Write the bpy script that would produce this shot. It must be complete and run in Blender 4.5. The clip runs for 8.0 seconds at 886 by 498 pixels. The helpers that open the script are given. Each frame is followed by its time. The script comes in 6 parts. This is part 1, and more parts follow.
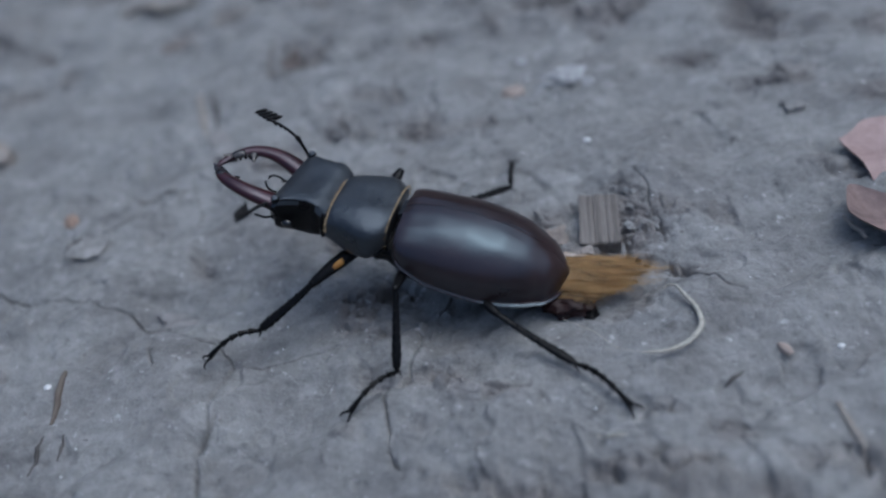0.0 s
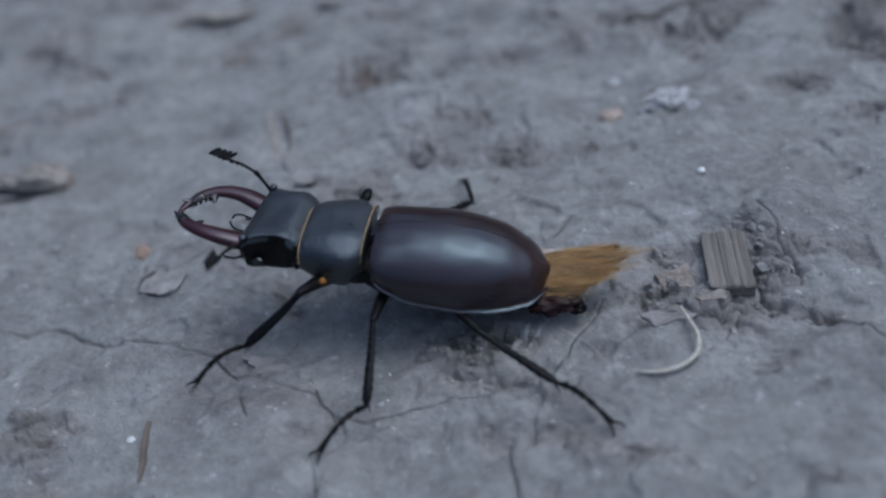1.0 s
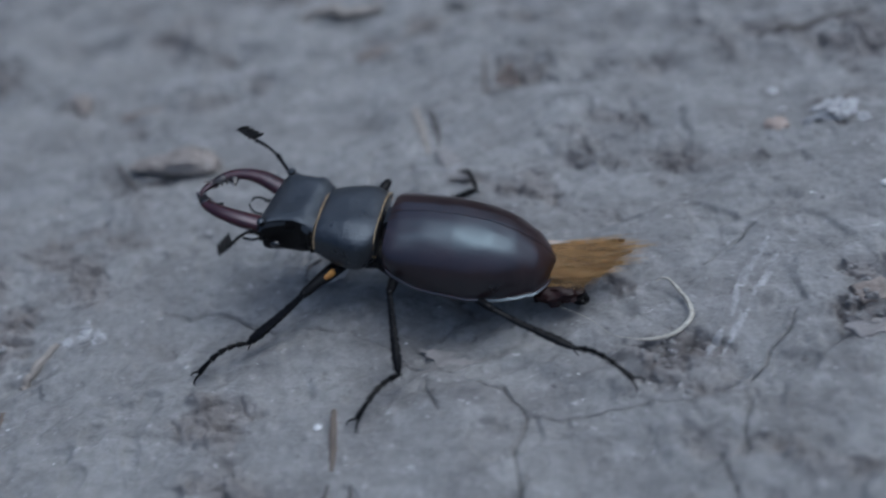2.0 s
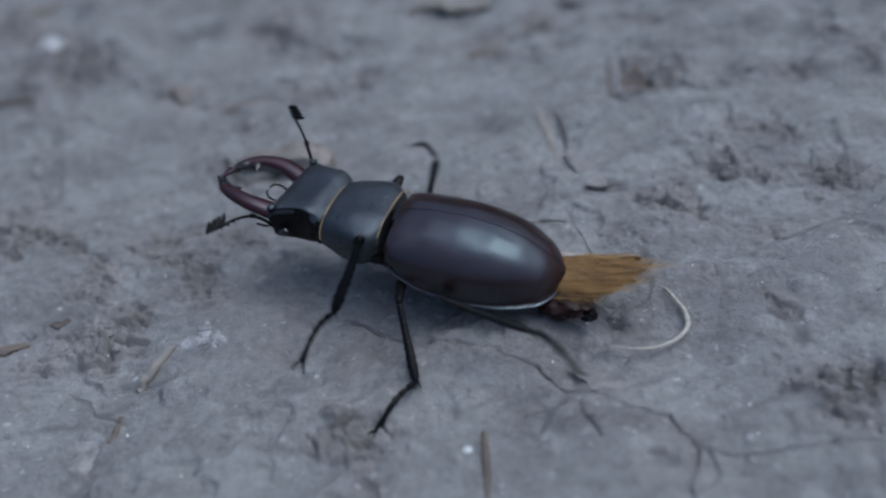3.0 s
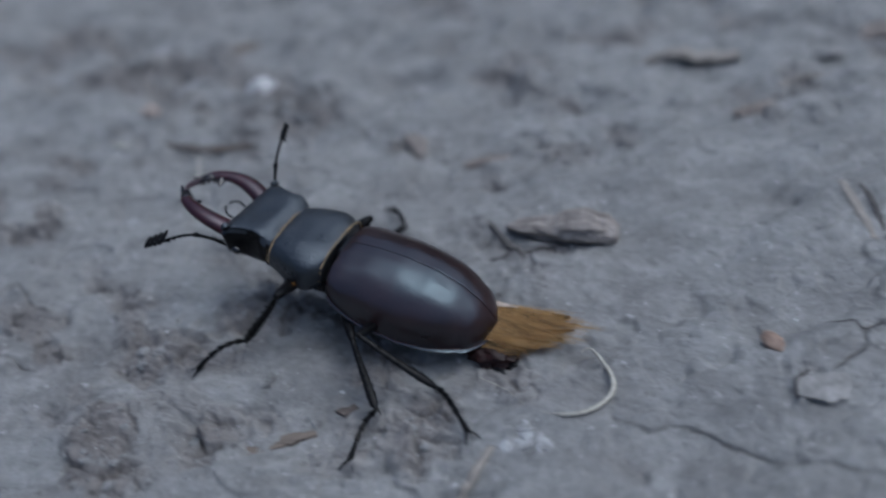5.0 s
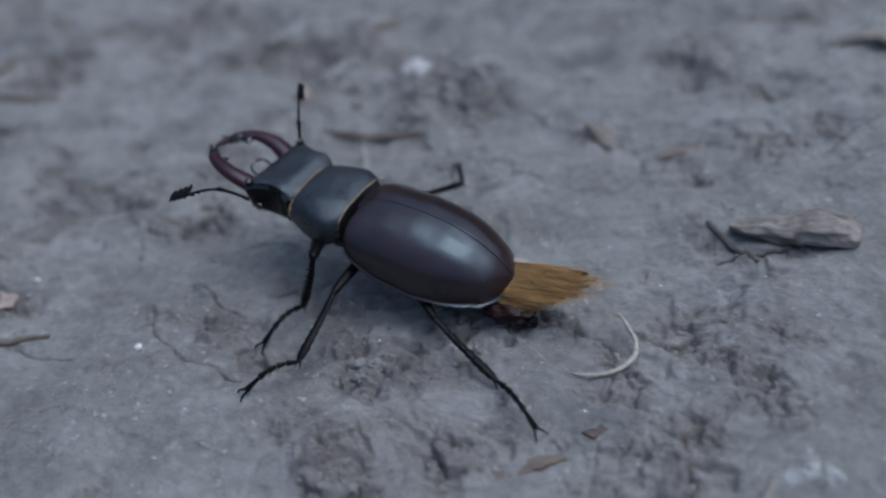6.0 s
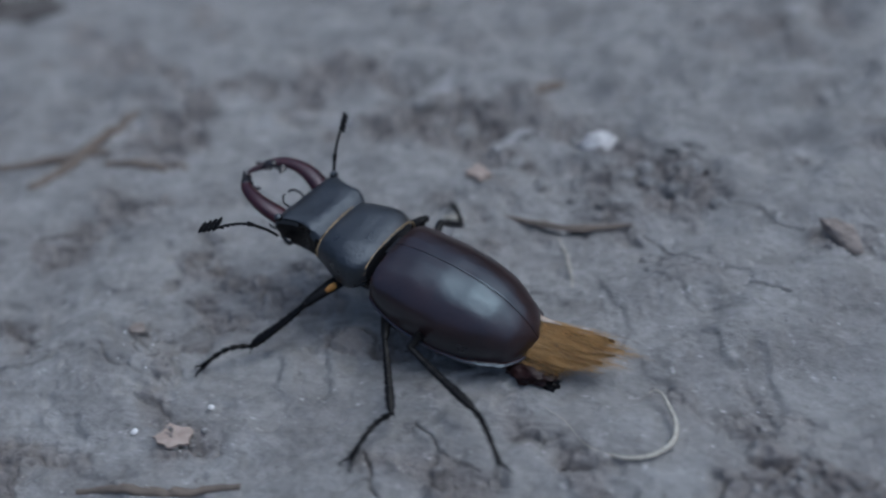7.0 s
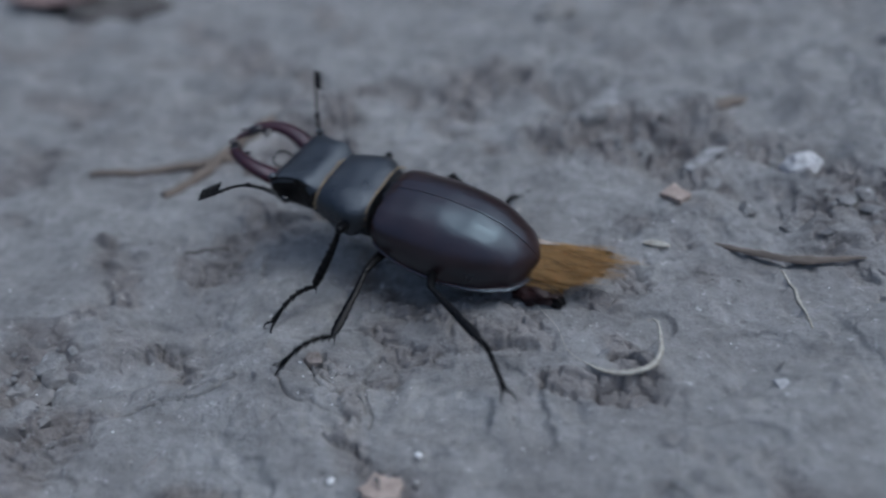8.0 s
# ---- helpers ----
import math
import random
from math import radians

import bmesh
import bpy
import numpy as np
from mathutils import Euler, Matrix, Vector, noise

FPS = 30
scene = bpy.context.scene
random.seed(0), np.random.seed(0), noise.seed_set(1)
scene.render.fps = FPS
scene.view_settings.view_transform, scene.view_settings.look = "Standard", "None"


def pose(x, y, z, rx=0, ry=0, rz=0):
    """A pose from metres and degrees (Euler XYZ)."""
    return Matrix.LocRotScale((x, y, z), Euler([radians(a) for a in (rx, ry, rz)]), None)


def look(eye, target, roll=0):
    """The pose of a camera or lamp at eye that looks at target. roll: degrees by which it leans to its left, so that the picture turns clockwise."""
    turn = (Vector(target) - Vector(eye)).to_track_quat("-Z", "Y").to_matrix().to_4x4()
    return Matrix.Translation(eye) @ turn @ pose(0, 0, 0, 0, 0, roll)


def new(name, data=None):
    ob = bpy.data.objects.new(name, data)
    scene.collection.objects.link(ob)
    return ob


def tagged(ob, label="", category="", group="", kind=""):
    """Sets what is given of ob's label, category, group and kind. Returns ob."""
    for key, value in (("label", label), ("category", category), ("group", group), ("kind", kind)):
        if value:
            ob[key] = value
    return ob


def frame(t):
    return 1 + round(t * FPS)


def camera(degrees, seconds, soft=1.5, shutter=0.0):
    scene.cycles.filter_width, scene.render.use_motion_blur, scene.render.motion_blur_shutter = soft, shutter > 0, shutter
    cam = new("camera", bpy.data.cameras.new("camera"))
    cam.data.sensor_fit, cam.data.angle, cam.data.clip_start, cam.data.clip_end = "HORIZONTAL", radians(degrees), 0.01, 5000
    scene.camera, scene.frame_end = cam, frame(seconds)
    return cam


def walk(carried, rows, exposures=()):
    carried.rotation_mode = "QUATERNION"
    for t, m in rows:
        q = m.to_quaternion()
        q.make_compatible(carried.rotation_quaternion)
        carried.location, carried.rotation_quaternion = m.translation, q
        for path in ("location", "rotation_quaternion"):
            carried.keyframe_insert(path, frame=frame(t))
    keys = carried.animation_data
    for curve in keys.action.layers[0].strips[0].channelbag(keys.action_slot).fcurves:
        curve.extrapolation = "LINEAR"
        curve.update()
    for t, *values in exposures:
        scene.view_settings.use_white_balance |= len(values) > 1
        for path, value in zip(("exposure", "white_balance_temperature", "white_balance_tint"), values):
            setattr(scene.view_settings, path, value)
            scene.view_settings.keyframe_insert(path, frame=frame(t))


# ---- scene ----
# A stag beetle walks over dry, trodden earth; a hand-held camera follows it at about 15 cm.
MM = 0.001

# ---- camera ----
cam = camera(51.8, 8.0, soft=2.2, shutter=0.35)
cam.data.dof.use_dof = True
cam.data.dof.focus_distance = 0.155
cam.data.dof.aperture_fstop = 7.1
PATH = [
    (0, 0.0000, 0.0000, 0.1122, 9.49, -40.84, -12.00),
    (0.3, -0.0074, 0.0021, 0.1111, 7.87, -39.87, -11.86),
    (0.5, -0.0117, 0.0050, 0.1108, 9.27, -40.94, -11.83),
    (0.7, -0.0152, 0.0094, 0.1109, 9.58, -42.03, -11.80),
    (1, -0.0200, 0.0137, 0.1115, 9.54, -40.74, -11.60),
    (1.3, -0.0258, 0.0134, 0.1130, 8.98, -39.38, -11.00),
    (1.5, -0.0311, 0.0132, 0.1135, 9.55, -39.87, -10.57),
    (1.7, -0.0380, 0.0131, 0.1130, 10.13, -39.81, -10.22),
    (2, -0.0498, 0.0122, 0.1115, 10.52, -39.73, -9.59),
    (2.2, -0.0571, 0.0109, 0.1107, 11.18, -39.59, -9.32),
    (3.3, -0.0768, 0.0214, 0.1073, 12.45, -39.27, -8.19),
    (3.5, -0.0800, 0.0216, 0.1079, 12.71, -39.56, -8.25),
    (3.7, -0.0823, 0.0251, 0.1086, 12.91, -39.28, -8.35),
    (4, -0.0866, 0.0308, 0.1090, 13.31, -38.61, -8.47),
    (4.2, -0.0923, 0.0303, 0.1087, 12.42, -37.75, -8.42),
    (4.5, -0.1031, 0.0294, 0.1082, 14.23, -38.16, -8.31),
    (4.7, -0.1102, 0.0302, 0.1090, 14.64, -38.28, -8.18),
    (5, -0.1224, 0.0329, 0.1112, 15.87, -37.77, -8.57),
    (5.2, -0.1326, 0.0346, 0.1121, 16.83, -37.21, -9.02),
    (6.3, -0.1733, 0.0457, 0.1139, 17.62, -40.29, -9.37),
    (6.5, -0.1828, 0.0610, 0.1173, 17.33, -40.36, -9.25),
    (6.7, -0.1937, 0.0637, 0.1176, 17.67, -39.70, -8.97),
    (7, -0.2112, 0.0646, 0.1177, 17.11, -39.77, -8.13),
    (7.3, -0.2278, 0.0664, 0.1148, 15.43, -37.45, -6.77),
    (7.5, -0.2368, 0.0682, 0.1118, 16.37, -38.71, -6.22),
    (7.7, -0.2434, 0.0700, 0.1100, 18.07, -38.44, -6.22),
    (8, -0.2506, 0.0727, 0.1089, 17.61, -38.44, -6.71),
]
walk(cam, [(t, pose(x, y, z, 90 + pitch, 0, yaw) @ pose(0, 0, 0, 0, 0, roll)) for t, x, y, z, yaw, pitch, roll in PATH],
     exposures=[(0, -0.14, 5130, 4), (8, -0.26, 5190, 4)])

# ---- light: open shade under an evening sky ----
SUN_UP, SUN_ROUND = 67.0, 75.0
world = bpy.data.worlds.new("sky")
scene.world = world
world.use_nodes = True
wt = world.node_tree
sky = wt.nodes.new("ShaderNodeTexSky")
sky.sky_type, sky.sun_disc = "NISHITA", False
sky.sun_elevation, sky.sun_rotation = radians(SUN_UP), radians(SUN_ROUND)
sky.dust_density, sky.air_density = 8.0, 1.0
wt.links.new(sky.outputs["Color"], wt.nodes["Background"].inputs["Color"])
wt.nodes["Background"].inputs["Strength"].default_value = 0.15
sun_data = bpy.data.lights.new("sun", "SUN")
sun_data.energy, sun_data.angle, sun_data.color = 0.45, radians(60), (0.95, 0.975, 1.0)
sun_ob = new("sun", sun_data)
sun_ob.matrix_world = look((0.40, 0.32, 2.0), (-0.1, 0.15, 0.0))

# ---- materials ----


def material(name, dark, light, rough=0.6, scale=200.0, metal=0.0, spec=0.5, bump=0.15, bump_scale=900.0, stretch=(1, 1, 1),
             rough_var=0.12, coat=0.0, per_object=0.0, through_light=0.0, sky_tint=None):
    """Two colours mixed by coarse and fine noise, with a fine relief; lengths are in metres of the thing's own space."""
    m = bpy.data.materials.new(name)
    m.use_nodes = True
    nt = m.node_tree
    b = nt.nodes["Principled BSDF"]
    co = nt.nodes.new("ShaderNodeTexCoord")
    mp = nt.nodes.new("ShaderNodeMapping")
    mp.inputs["Scale"].default_value = stretch
    nt.links.new(co.outputs["Object"], mp.inputs["Vector"])
    noises = []
    for s, detail in ((scale, 4), (bump_scale, 6)):
        n = nt.nodes.new("ShaderNodeTexNoise")
        n.inputs["Scale"].default_value, n.inputs["Detail"].default_value = s, detail
        n.inputs["Roughness"].default_value = 0.65
        nt.links.new(mp.outputs["Vector"], n.inputs["Vector"])
        noises.append(n)
    add = nt.nodes.new("ShaderNodeMath")
    add.operation = "MULTIPLY_ADD"
    nt.links.new(noises[1].outputs["Fac"], add.inputs[0])
    add.inputs[1].default_value = 0.4
    nt.links.new(noises[0].outputs["Fac"], add.inputs[2])
    last = add.outputs[0]
    if per_object:
        info = nt.nodes.new("ShaderNodeObjectInfo")
        geo = nt.nodes.new("ShaderNodeNewGeometry")
        both = nt.nodes.new("ShaderNodeMath")
        nt.links.new(info.outputs["Random"], both.inputs[0])
        nt.links.new(geo.outputs["Random Per Island"], both.inputs[1])
        shift = nt.nodes.new("ShaderNodeMath")
        shift.operation = "MULTIPLY_ADD"
        nt.links.new(both.outputs[0], shift.inputs[0])
        shift.inputs[1].default_value = per_object
        nt.links.new(last, shift.inputs[2])
        last = shift.outputs[0]
    ramp = nt.nodes.new("ShaderNodeValToRGB")
    off = per_object
    ramp.color_ramp.elements[0].position, ramp.color_ramp.elements[0].color = 0.5, (*dark, 1)
    ramp.color_ramp.elements[1].position, ramp.color_ramp.elements[1].color = min(1.0, 0.9 + off), (*light, 1)
    nt.links.new(last, ramp.inputs["Fac"])
    nt.links.new(ramp.outputs["Color"], b.inputs["Base Color"])
    rr = nt.nodes.new("ShaderNodeMapRange")
    rr.inputs["To Min"].default_value, rr.inputs["To Max"].default_value = max(0.03, rough - rough_var), min(1, rough + rough_var)
    nt.links.new(noises[0].outputs["Fac"], rr.inputs["Value"])
    nt.links.new(rr.outputs["Result"], b.inputs["Roughness"])
    b.inputs["Metallic"].default_value = metal
    b.inputs["Specular IOR Level"].default_value = spec
    b.inputs["Coat Weight"].default_value = coat
    if sky_tint:
        b.inputs["Specular Tint"].default_value = (*sky_tint, 1)
    b.inputs["Coat Roughness"].default_value = 0.2
    if through_light:
        b.inputs["Transmission Weight"].default_value = through_light
    bp = nt.nodes.new("ShaderNodeBump")
    bp.inputs["Strength"].default_value, bp.inputs["Distance"].default_value = bump, 0.0004
    nt.links.new(noises[1].outputs["Fac"], bp.inputs["Height"])
    nt.links.new(bp.outputs["Normal"], b.inputs["Normal"])
    return m


def soil_material():
    m = bpy.data.materials.new("dry_grey_earth")
    m.use_nodes = True
    nt = m.node_tree
    b = nt.nodes["Principled BSDF"]
    co = nt.nodes.new("ShaderNodeTexCoord")
    facs = []
    for s, detail, rough in ((14.0, 5, 0.6), (70.0, 6, 0.62), (420.0, 7, 0.7), (2200.0, 4, 0.6)):
        n = nt.nodes.new("ShaderNodeTexNoise")
        n.inputs["Scale"].default_value, n.inputs["Detail"].default_value, n.inputs["Roughness"].default_value = s, detail, rough
        nt.links.new(co.outputs["Object"], n.inputs["Vector"])
        facs.append(n.outputs["Fac"])
    turn = nt.nodes.new("ShaderNodeMapping")
    turn.inputs["Rotation"].default_value = (0, 0, radians(-30))
    turn.inputs["Scale"].default_value = (0.14, 1, 1)
    nt.links.new(co.outputs["Object"], turn.inputs["Vector"])
    smear = nt.nodes.new("ShaderNodeTexNoise")
    smear.inputs["Scale"].default_value, smear.inputs["Detail"].default_value, smear.inputs["Roughness"].default_value = 230.0, 5, 0.6
    nt.links.new(turn.outputs["Vector"], smear.inputs["Vector"])
    facs.append(smear.outputs["Fac"])
    colours = []
    for fac, lo, hi, a, c in ((facs[0], 0.35, 0.65, (0.15, 0.146, 0.143), (0.235, 0.233, 0.231)),
                              (facs[1], 0.36, 0.66, (0.07, 0.066, 0.063), (0.36, 0.358, 0.356)),
                              (facs[3], 0.32, 0.70, (0.05, 0.046, 0.044), (0.42, 0.418, 0.414)),
                              (facs[4], 0.36, 0.66, (0.09, 0.086, 0.083), (0.36, 0.358, 0.356)),
                              (facs[2], 0.30, 0.72, (0.04, 0.036, 0.034), (0.44, 0.437, 0.433))):
        r = nt.nodes.new("ShaderNodeValToRGB")
        r.color_ramp.elements[0].position, r.color_ramp.elements[0].color = lo, (*a, 1)
        r.color_ramp.elements[1].position, r.color_ramp.elements[1].color = hi, (*c, 1)
        nt.links.new(fac, r.inputs["Fac"])
        colours.append(r.outputs["Color"])
    out = colours[0]
    for c, w in ((colours[1], 0.48), (colours[3], 0.22), (colours[2], 0.14), (colours[4], 0.24)):
        mix = nt.nodes.new("ShaderNodeMix")
        mix.data_type = "RGBA"
        mix.inputs["Factor"].default_value = w
        nt.links.new(out, mix.inputs["A"])
        nt.links.new(c, mix.inputs["B"])
        out = mix.outputs["Result"]
    # pale scuffed flecks, and dark specks painted as shade of millimetre pits and crumbs
    for scale, lo, hi, tint, w in ((150.0, 0.58, 0.70, (0.40, 0.397, 0.394), 0.36), (520.0, 0.63, 0.72, (0.55, 0.547, 0.544), 0.55), (300.0, 0.64, 0.74, (0.06, 0.054, 0.051), 0.62)):
        n = nt.nodes.new("ShaderNodeTexNoise")
        n.inputs["Scale"].default_value, n.inputs["Detail"].default_value, n.inputs["Roughness"].default_value = scale, 5, 0.6
        shifted = nt.nodes.new("ShaderNodeMapping")
        shifted.inputs["Location"].default_value = (scale * 0.013, 0.4, 0.1)
        nt.links.new(co.outputs["Object"], shifted.inputs["Vector"])
        nt.links.new(shifted.outputs["Vector"], n.inputs["Vector"])
        pick = nt.nodes.new("ShaderNodeMapRange")
        pick.inputs["From Min"].default_value, pick.inputs["From Max"].default_value, pick.inputs["To Max"].default_value = lo, hi, w
        nt.links.new(n.outputs["Fac"], pick.inputs["Value"])
        mix = nt.nodes.new("ShaderNodeMix")
        mix.data_type = "RGBA"
        nt.links.new(pick.outputs["Result"], mix.inputs["Factor"])
        nt.links.new(out, mix.inputs["A"])
        mix.inputs["B"].default_value = (*tint, 1)
        out = mix.outputs["Result"]
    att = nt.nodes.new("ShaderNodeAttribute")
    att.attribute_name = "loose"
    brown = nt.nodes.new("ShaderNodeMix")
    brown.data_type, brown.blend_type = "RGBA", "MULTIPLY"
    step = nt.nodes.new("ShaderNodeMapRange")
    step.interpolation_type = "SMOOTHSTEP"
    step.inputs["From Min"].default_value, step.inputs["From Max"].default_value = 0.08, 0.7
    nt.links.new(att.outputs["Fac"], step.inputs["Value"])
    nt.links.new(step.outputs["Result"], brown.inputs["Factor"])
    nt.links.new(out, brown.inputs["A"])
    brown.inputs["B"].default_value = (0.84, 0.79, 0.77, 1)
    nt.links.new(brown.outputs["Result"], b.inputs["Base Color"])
    b.inputs["Roughness"].default_value = 0.88
    b.inputs["Specular IOR Level"].default_value = 0.35
    total = nt.nodes.new("ShaderNodeMath")
    total.operation = "MULTIPLY_ADD"
    nt.links.new(facs[3], total.inputs[0])
    total.inputs[1].default_value = 0.6
    nt.links.new(facs[2], total.inputs[2])
    bp = nt.nodes.new("ShaderNodeBump")
    bp.inputs["Strength"].default_value, bp.inputs["Distance"].default_value = 0.7, 0.0010
    nt.links.new(total.outputs[0], bp.inputs["Height"])
    nt.links.new(bp.outputs["Normal"], b.inputs["Normal"])
    return m


SOIL = soil_material()
CRUMB = material("earth_crumbs", (0.09, 0.085, 0.08), (0.23, 0.224, 0.22), 0.9, 300, spec=0.3, bump=0.4, per_object=0.18)
WHITE_BIT = material("pale_grit", (0.45, 0.45, 0.45), (0.8, 0.8, 0.79), 0.55, 300, bump=0.3)
# the blue of reflected sky is put into the specular tint of shell and jaws
WING_CASE = material("chestnut_wing_case", (0.0125, 0.0056, 0.0053), (0.028, 0.0120, 0.0108), 0.30, 90, spec=0.8, bump=0.12, bump_scale=1300, rough_var=0.08, sky_tint=(0.64, 0.85, 1.0))
BLACK_SHIELD = material("matt_black_shell", (0.006, 0.0064, 0.0075), (0.024, 0.025, 0.028), 0.31, 170, spec=0.75, bump=0.45, bump_scale=1500, rough_var=0.15, sky_tint=(0.76, 0.87, 1.0))
JAW = material("dark_red_jaw", (0.012, 0.0020, 0.0026), (0.038, 0.0052, 0.0062), 0.30, 160, sky_tint=(0.9, 0.88, 1.0), spec=0.55, bump=0.06, rough_var=0.08)
JAW_TIP = material("blackened_jaw_tip", (0.006, 0.004, 0.005), (0.012, 0.008, 0.009), 0.22, 200, spec=0.6, bump=0.03, rough_var=0.05)
LEG = material("black_leg", (0.0026, 0.0026, 0.003), (0.006, 0.0058, 0.0062), 0.30, 300, spec=0.14, bump=0.3, bump_scale=1800)
EYE = material("black_eye", (0.004, 0.004, 0.005), (0.006, 0.006, 0.007), 0.12, 300, spec=0.7, bump=0.0)
GOLD_HAIR = material("golden_hair", (0.16, 0.115, 0.06), (0.38, 0.28, 0.15), 0.55, 900, bump=0.2)
ORANGE_HAIR = material("orange_hair", (0.30, 0.13, 0.02), (0.55, 0.27, 0.05), 0.55, 900, bump=0.2)


def membrane(name, dark, light, clear):
    """Thin silky membrane: it shines a little, lets light through, and is partly clear."""
    m = material(name, dark, light, 0.42, 330, bump=0.10, bump_scale=900, stretch=(0.22, 1, 1), per_object=0.10)
    nt = m.node_tree
    b, out = nt.nodes["Principled BSDF"], nt.nodes["Material Output"]
    glow, hole = nt.nodes.new("ShaderNodeBsdfTranslucent"), nt.nodes.new("ShaderNodeBsdfTransparent")
    nt.links.new(b.inputs["Base Color"].links[0].from_socket, glow.inputs["Color"])
    first, second = nt.nodes.new("ShaderNodeMixShader"), nt.nodes.new("ShaderNodeMixShader")
    first.inputs["Fac"].default_value, second.inputs["Fac"].default_value = 0.55, clear
    nt.links.new(b.outputs["BSDF"], first.inputs[1])
    nt.links.new(glow.outputs["BSDF"], first.inputs[2])
    nt.links.new(first.outputs["Shader"], second.inputs[1])
    nt.links.new(hole.outputs["BSDF"], second.inputs[2])
    nt.links.new(second.outputs["Shader"], out.inputs["Surface"])
    return m


AMBER = membrane("amber_hind_wing", (0.13, 0.068, 0.020), (0.74, 0.51, 0.225), 0.22)
FIBRE = membrane("amber_fibre", (0.24, 0.135, 0.045), (0.74, 0.52, 0.24), 0.5)
PALE_SKIN = material("pale_wing_base", (0.20, 0.15, 0.11), (0.42, 0.35, 0.29), 0.45, 500, bump=0.3)
RUSSET = material("russet_abdomen", (0.008, 0.003, 0.003), (0.020, 0.007, 0.006), 0.45, 300, spec=0.2, bump=0.2)
ROOT = material("pale_dry_root", (0.24, 0.225, 0.185), (0.47, 0.445, 0.385), 0.6, 500, bump=0.35, stretch=(1, 1, 1))
OLD_WOOD = material("weathered_grey_wood", (0.065, 0.055, 0.048), (0.20, 0.18, 0.163), 0.8, 520, bump=0.9, bump_scale=1400, stretch=(1, 0.08, 1), per_object=0.05)
LEAF = material("dry_pinkish_leaf", (0.21, 0.142, 0.132), (0.36, 0.262, 0.245), 0.7, 120, bump=0.35, bump_scale=700)
LEAF_DULL = material("dull_brown_leaf", (0.10, 0.068, 0.063), (0.24, 0.172, 0.155), 0.75, 150, bump=0.4, bump_scale=700)
LEAF_BROWN = material("brown_leaf", (0.052, 0.042, 0.035), (0.13, 0.104, 0.09), 0.75, 150, bump=0.4, bump_scale=700)
TWIG = material("brown_twig", (0.068, 0.055, 0.045), (0.175, 0.143, 0.116), 0.8, 300, bump=0.6, bump_scale=1500, stretch=(0.15, 1, 1), per_object=0.10)
PALE_STICK = material("pale_stick", (0.16, 0.142, 0.125), (0.31, 0.28, 0.25), 0.75, 300, bump=0.5, bump_scale=1300, stretch=(0.15, 1, 1), per_object=0.06)
DARK_TWIG = material("dark_twig", (0.045, 0.041, 0.038), (0.115, 0.105, 0.099), 0.8, 300, bump=0.6, bump_scale=1300, stretch=(0.15, 1, 1))
BARK = material("brown_grey_bark", (0.10, 0.080, 0.068), (0.27, 0.235, 0.21), 0.85, 240, bump=0.9, bump_scale=900, per_object=0.06)
PALE_BARK = material("pale_grey_bark", (0.15, 0.128, 0.112), (0.34, 0.305, 0.28), 0.85, 300, bump=1.0, bump_scale=1100, stretch=(0.3, 1, 1))
PALE_EARTH = material("pale_crusted_earth", (0.14, 0.138, 0.138), (0.36, 0.358, 0.36), 0.9, 220, bump=0.6, bump_scale=1200)
CHALK = material("chalky_earth", (0.20, 0.20, 0.203), (0.42, 0.42, 0.423), 0.85, 400, bump=0.6, bump_scale=1500, per_object=0.08)
STONE_WHITE = material("white_stone", (0.30, 0.295, 0.295), (0.54, 0.535, 0.535), 0.6, 250, bump=0.4)
TAN_CHIP = material("tan_chip", (0.21, 0.165, 0.14), (0.38, 0.31, 0.265), 0.7, 350, bump=0.4, per_object=0.06)
SEED = material("brown_seed", (0.15, 0.10, 0.075), (0.34, 0.24, 0.18), 0.6, 350, bump=0.4)
TAN_FAINT = material("faded_pinkish_flake", (0.15, 0.141, 0.137), (0.25, 0.236, 0.23), 0.85, 300, bump=0.4)
GREY_STONE = material("grey_stone", (0.13, 0.125, 0.12), (0.29, 0.28, 0.27), 0.75, 250, bump=0.5)

BLOCKER_GREEN = material("dark_green_blocker", (0.03, 0.04, 0.02), (0.09, 0.11, 0.06), 0.8, 3.0, spec=0.2, bump=0.5, bump_scale=9.0)

# ---- noise and the lie of the ground (millimetres) ----
RNG = np.random.RandomState(7)
TABLE = RNG.rand(256, 256)


def value_noise(x, y, size, seed=0):
    """Smooth noise from -1 to 1 with features of that size."""
    u, v = np.asarray(x, float) / size + 37.13 * seed + 1000, np.asarray(y, float) / size + 11.71 * seed + 1000
    i, j = np.floor(u).astype(int), np.floor(v).astype(int)
    f, h = u - i, v - j
    f, h = f * f * f * (f * (6 * f - 15) + 10), h * h * h * (h * (6 * h - 15) + 10)
    a, b = TABLE[i % 256, j % 256], TABLE[(i + 1) % 256, j % 256]
    c, d = TABLE[i % 256, (j + 1) % 256], TABLE[(i + 1) % 256, (j + 1) % 256]
    return 2 * ((a * (1 - f) + b * f) * (1 - h) + (c * (1 - f) + d * f) * h) - 1


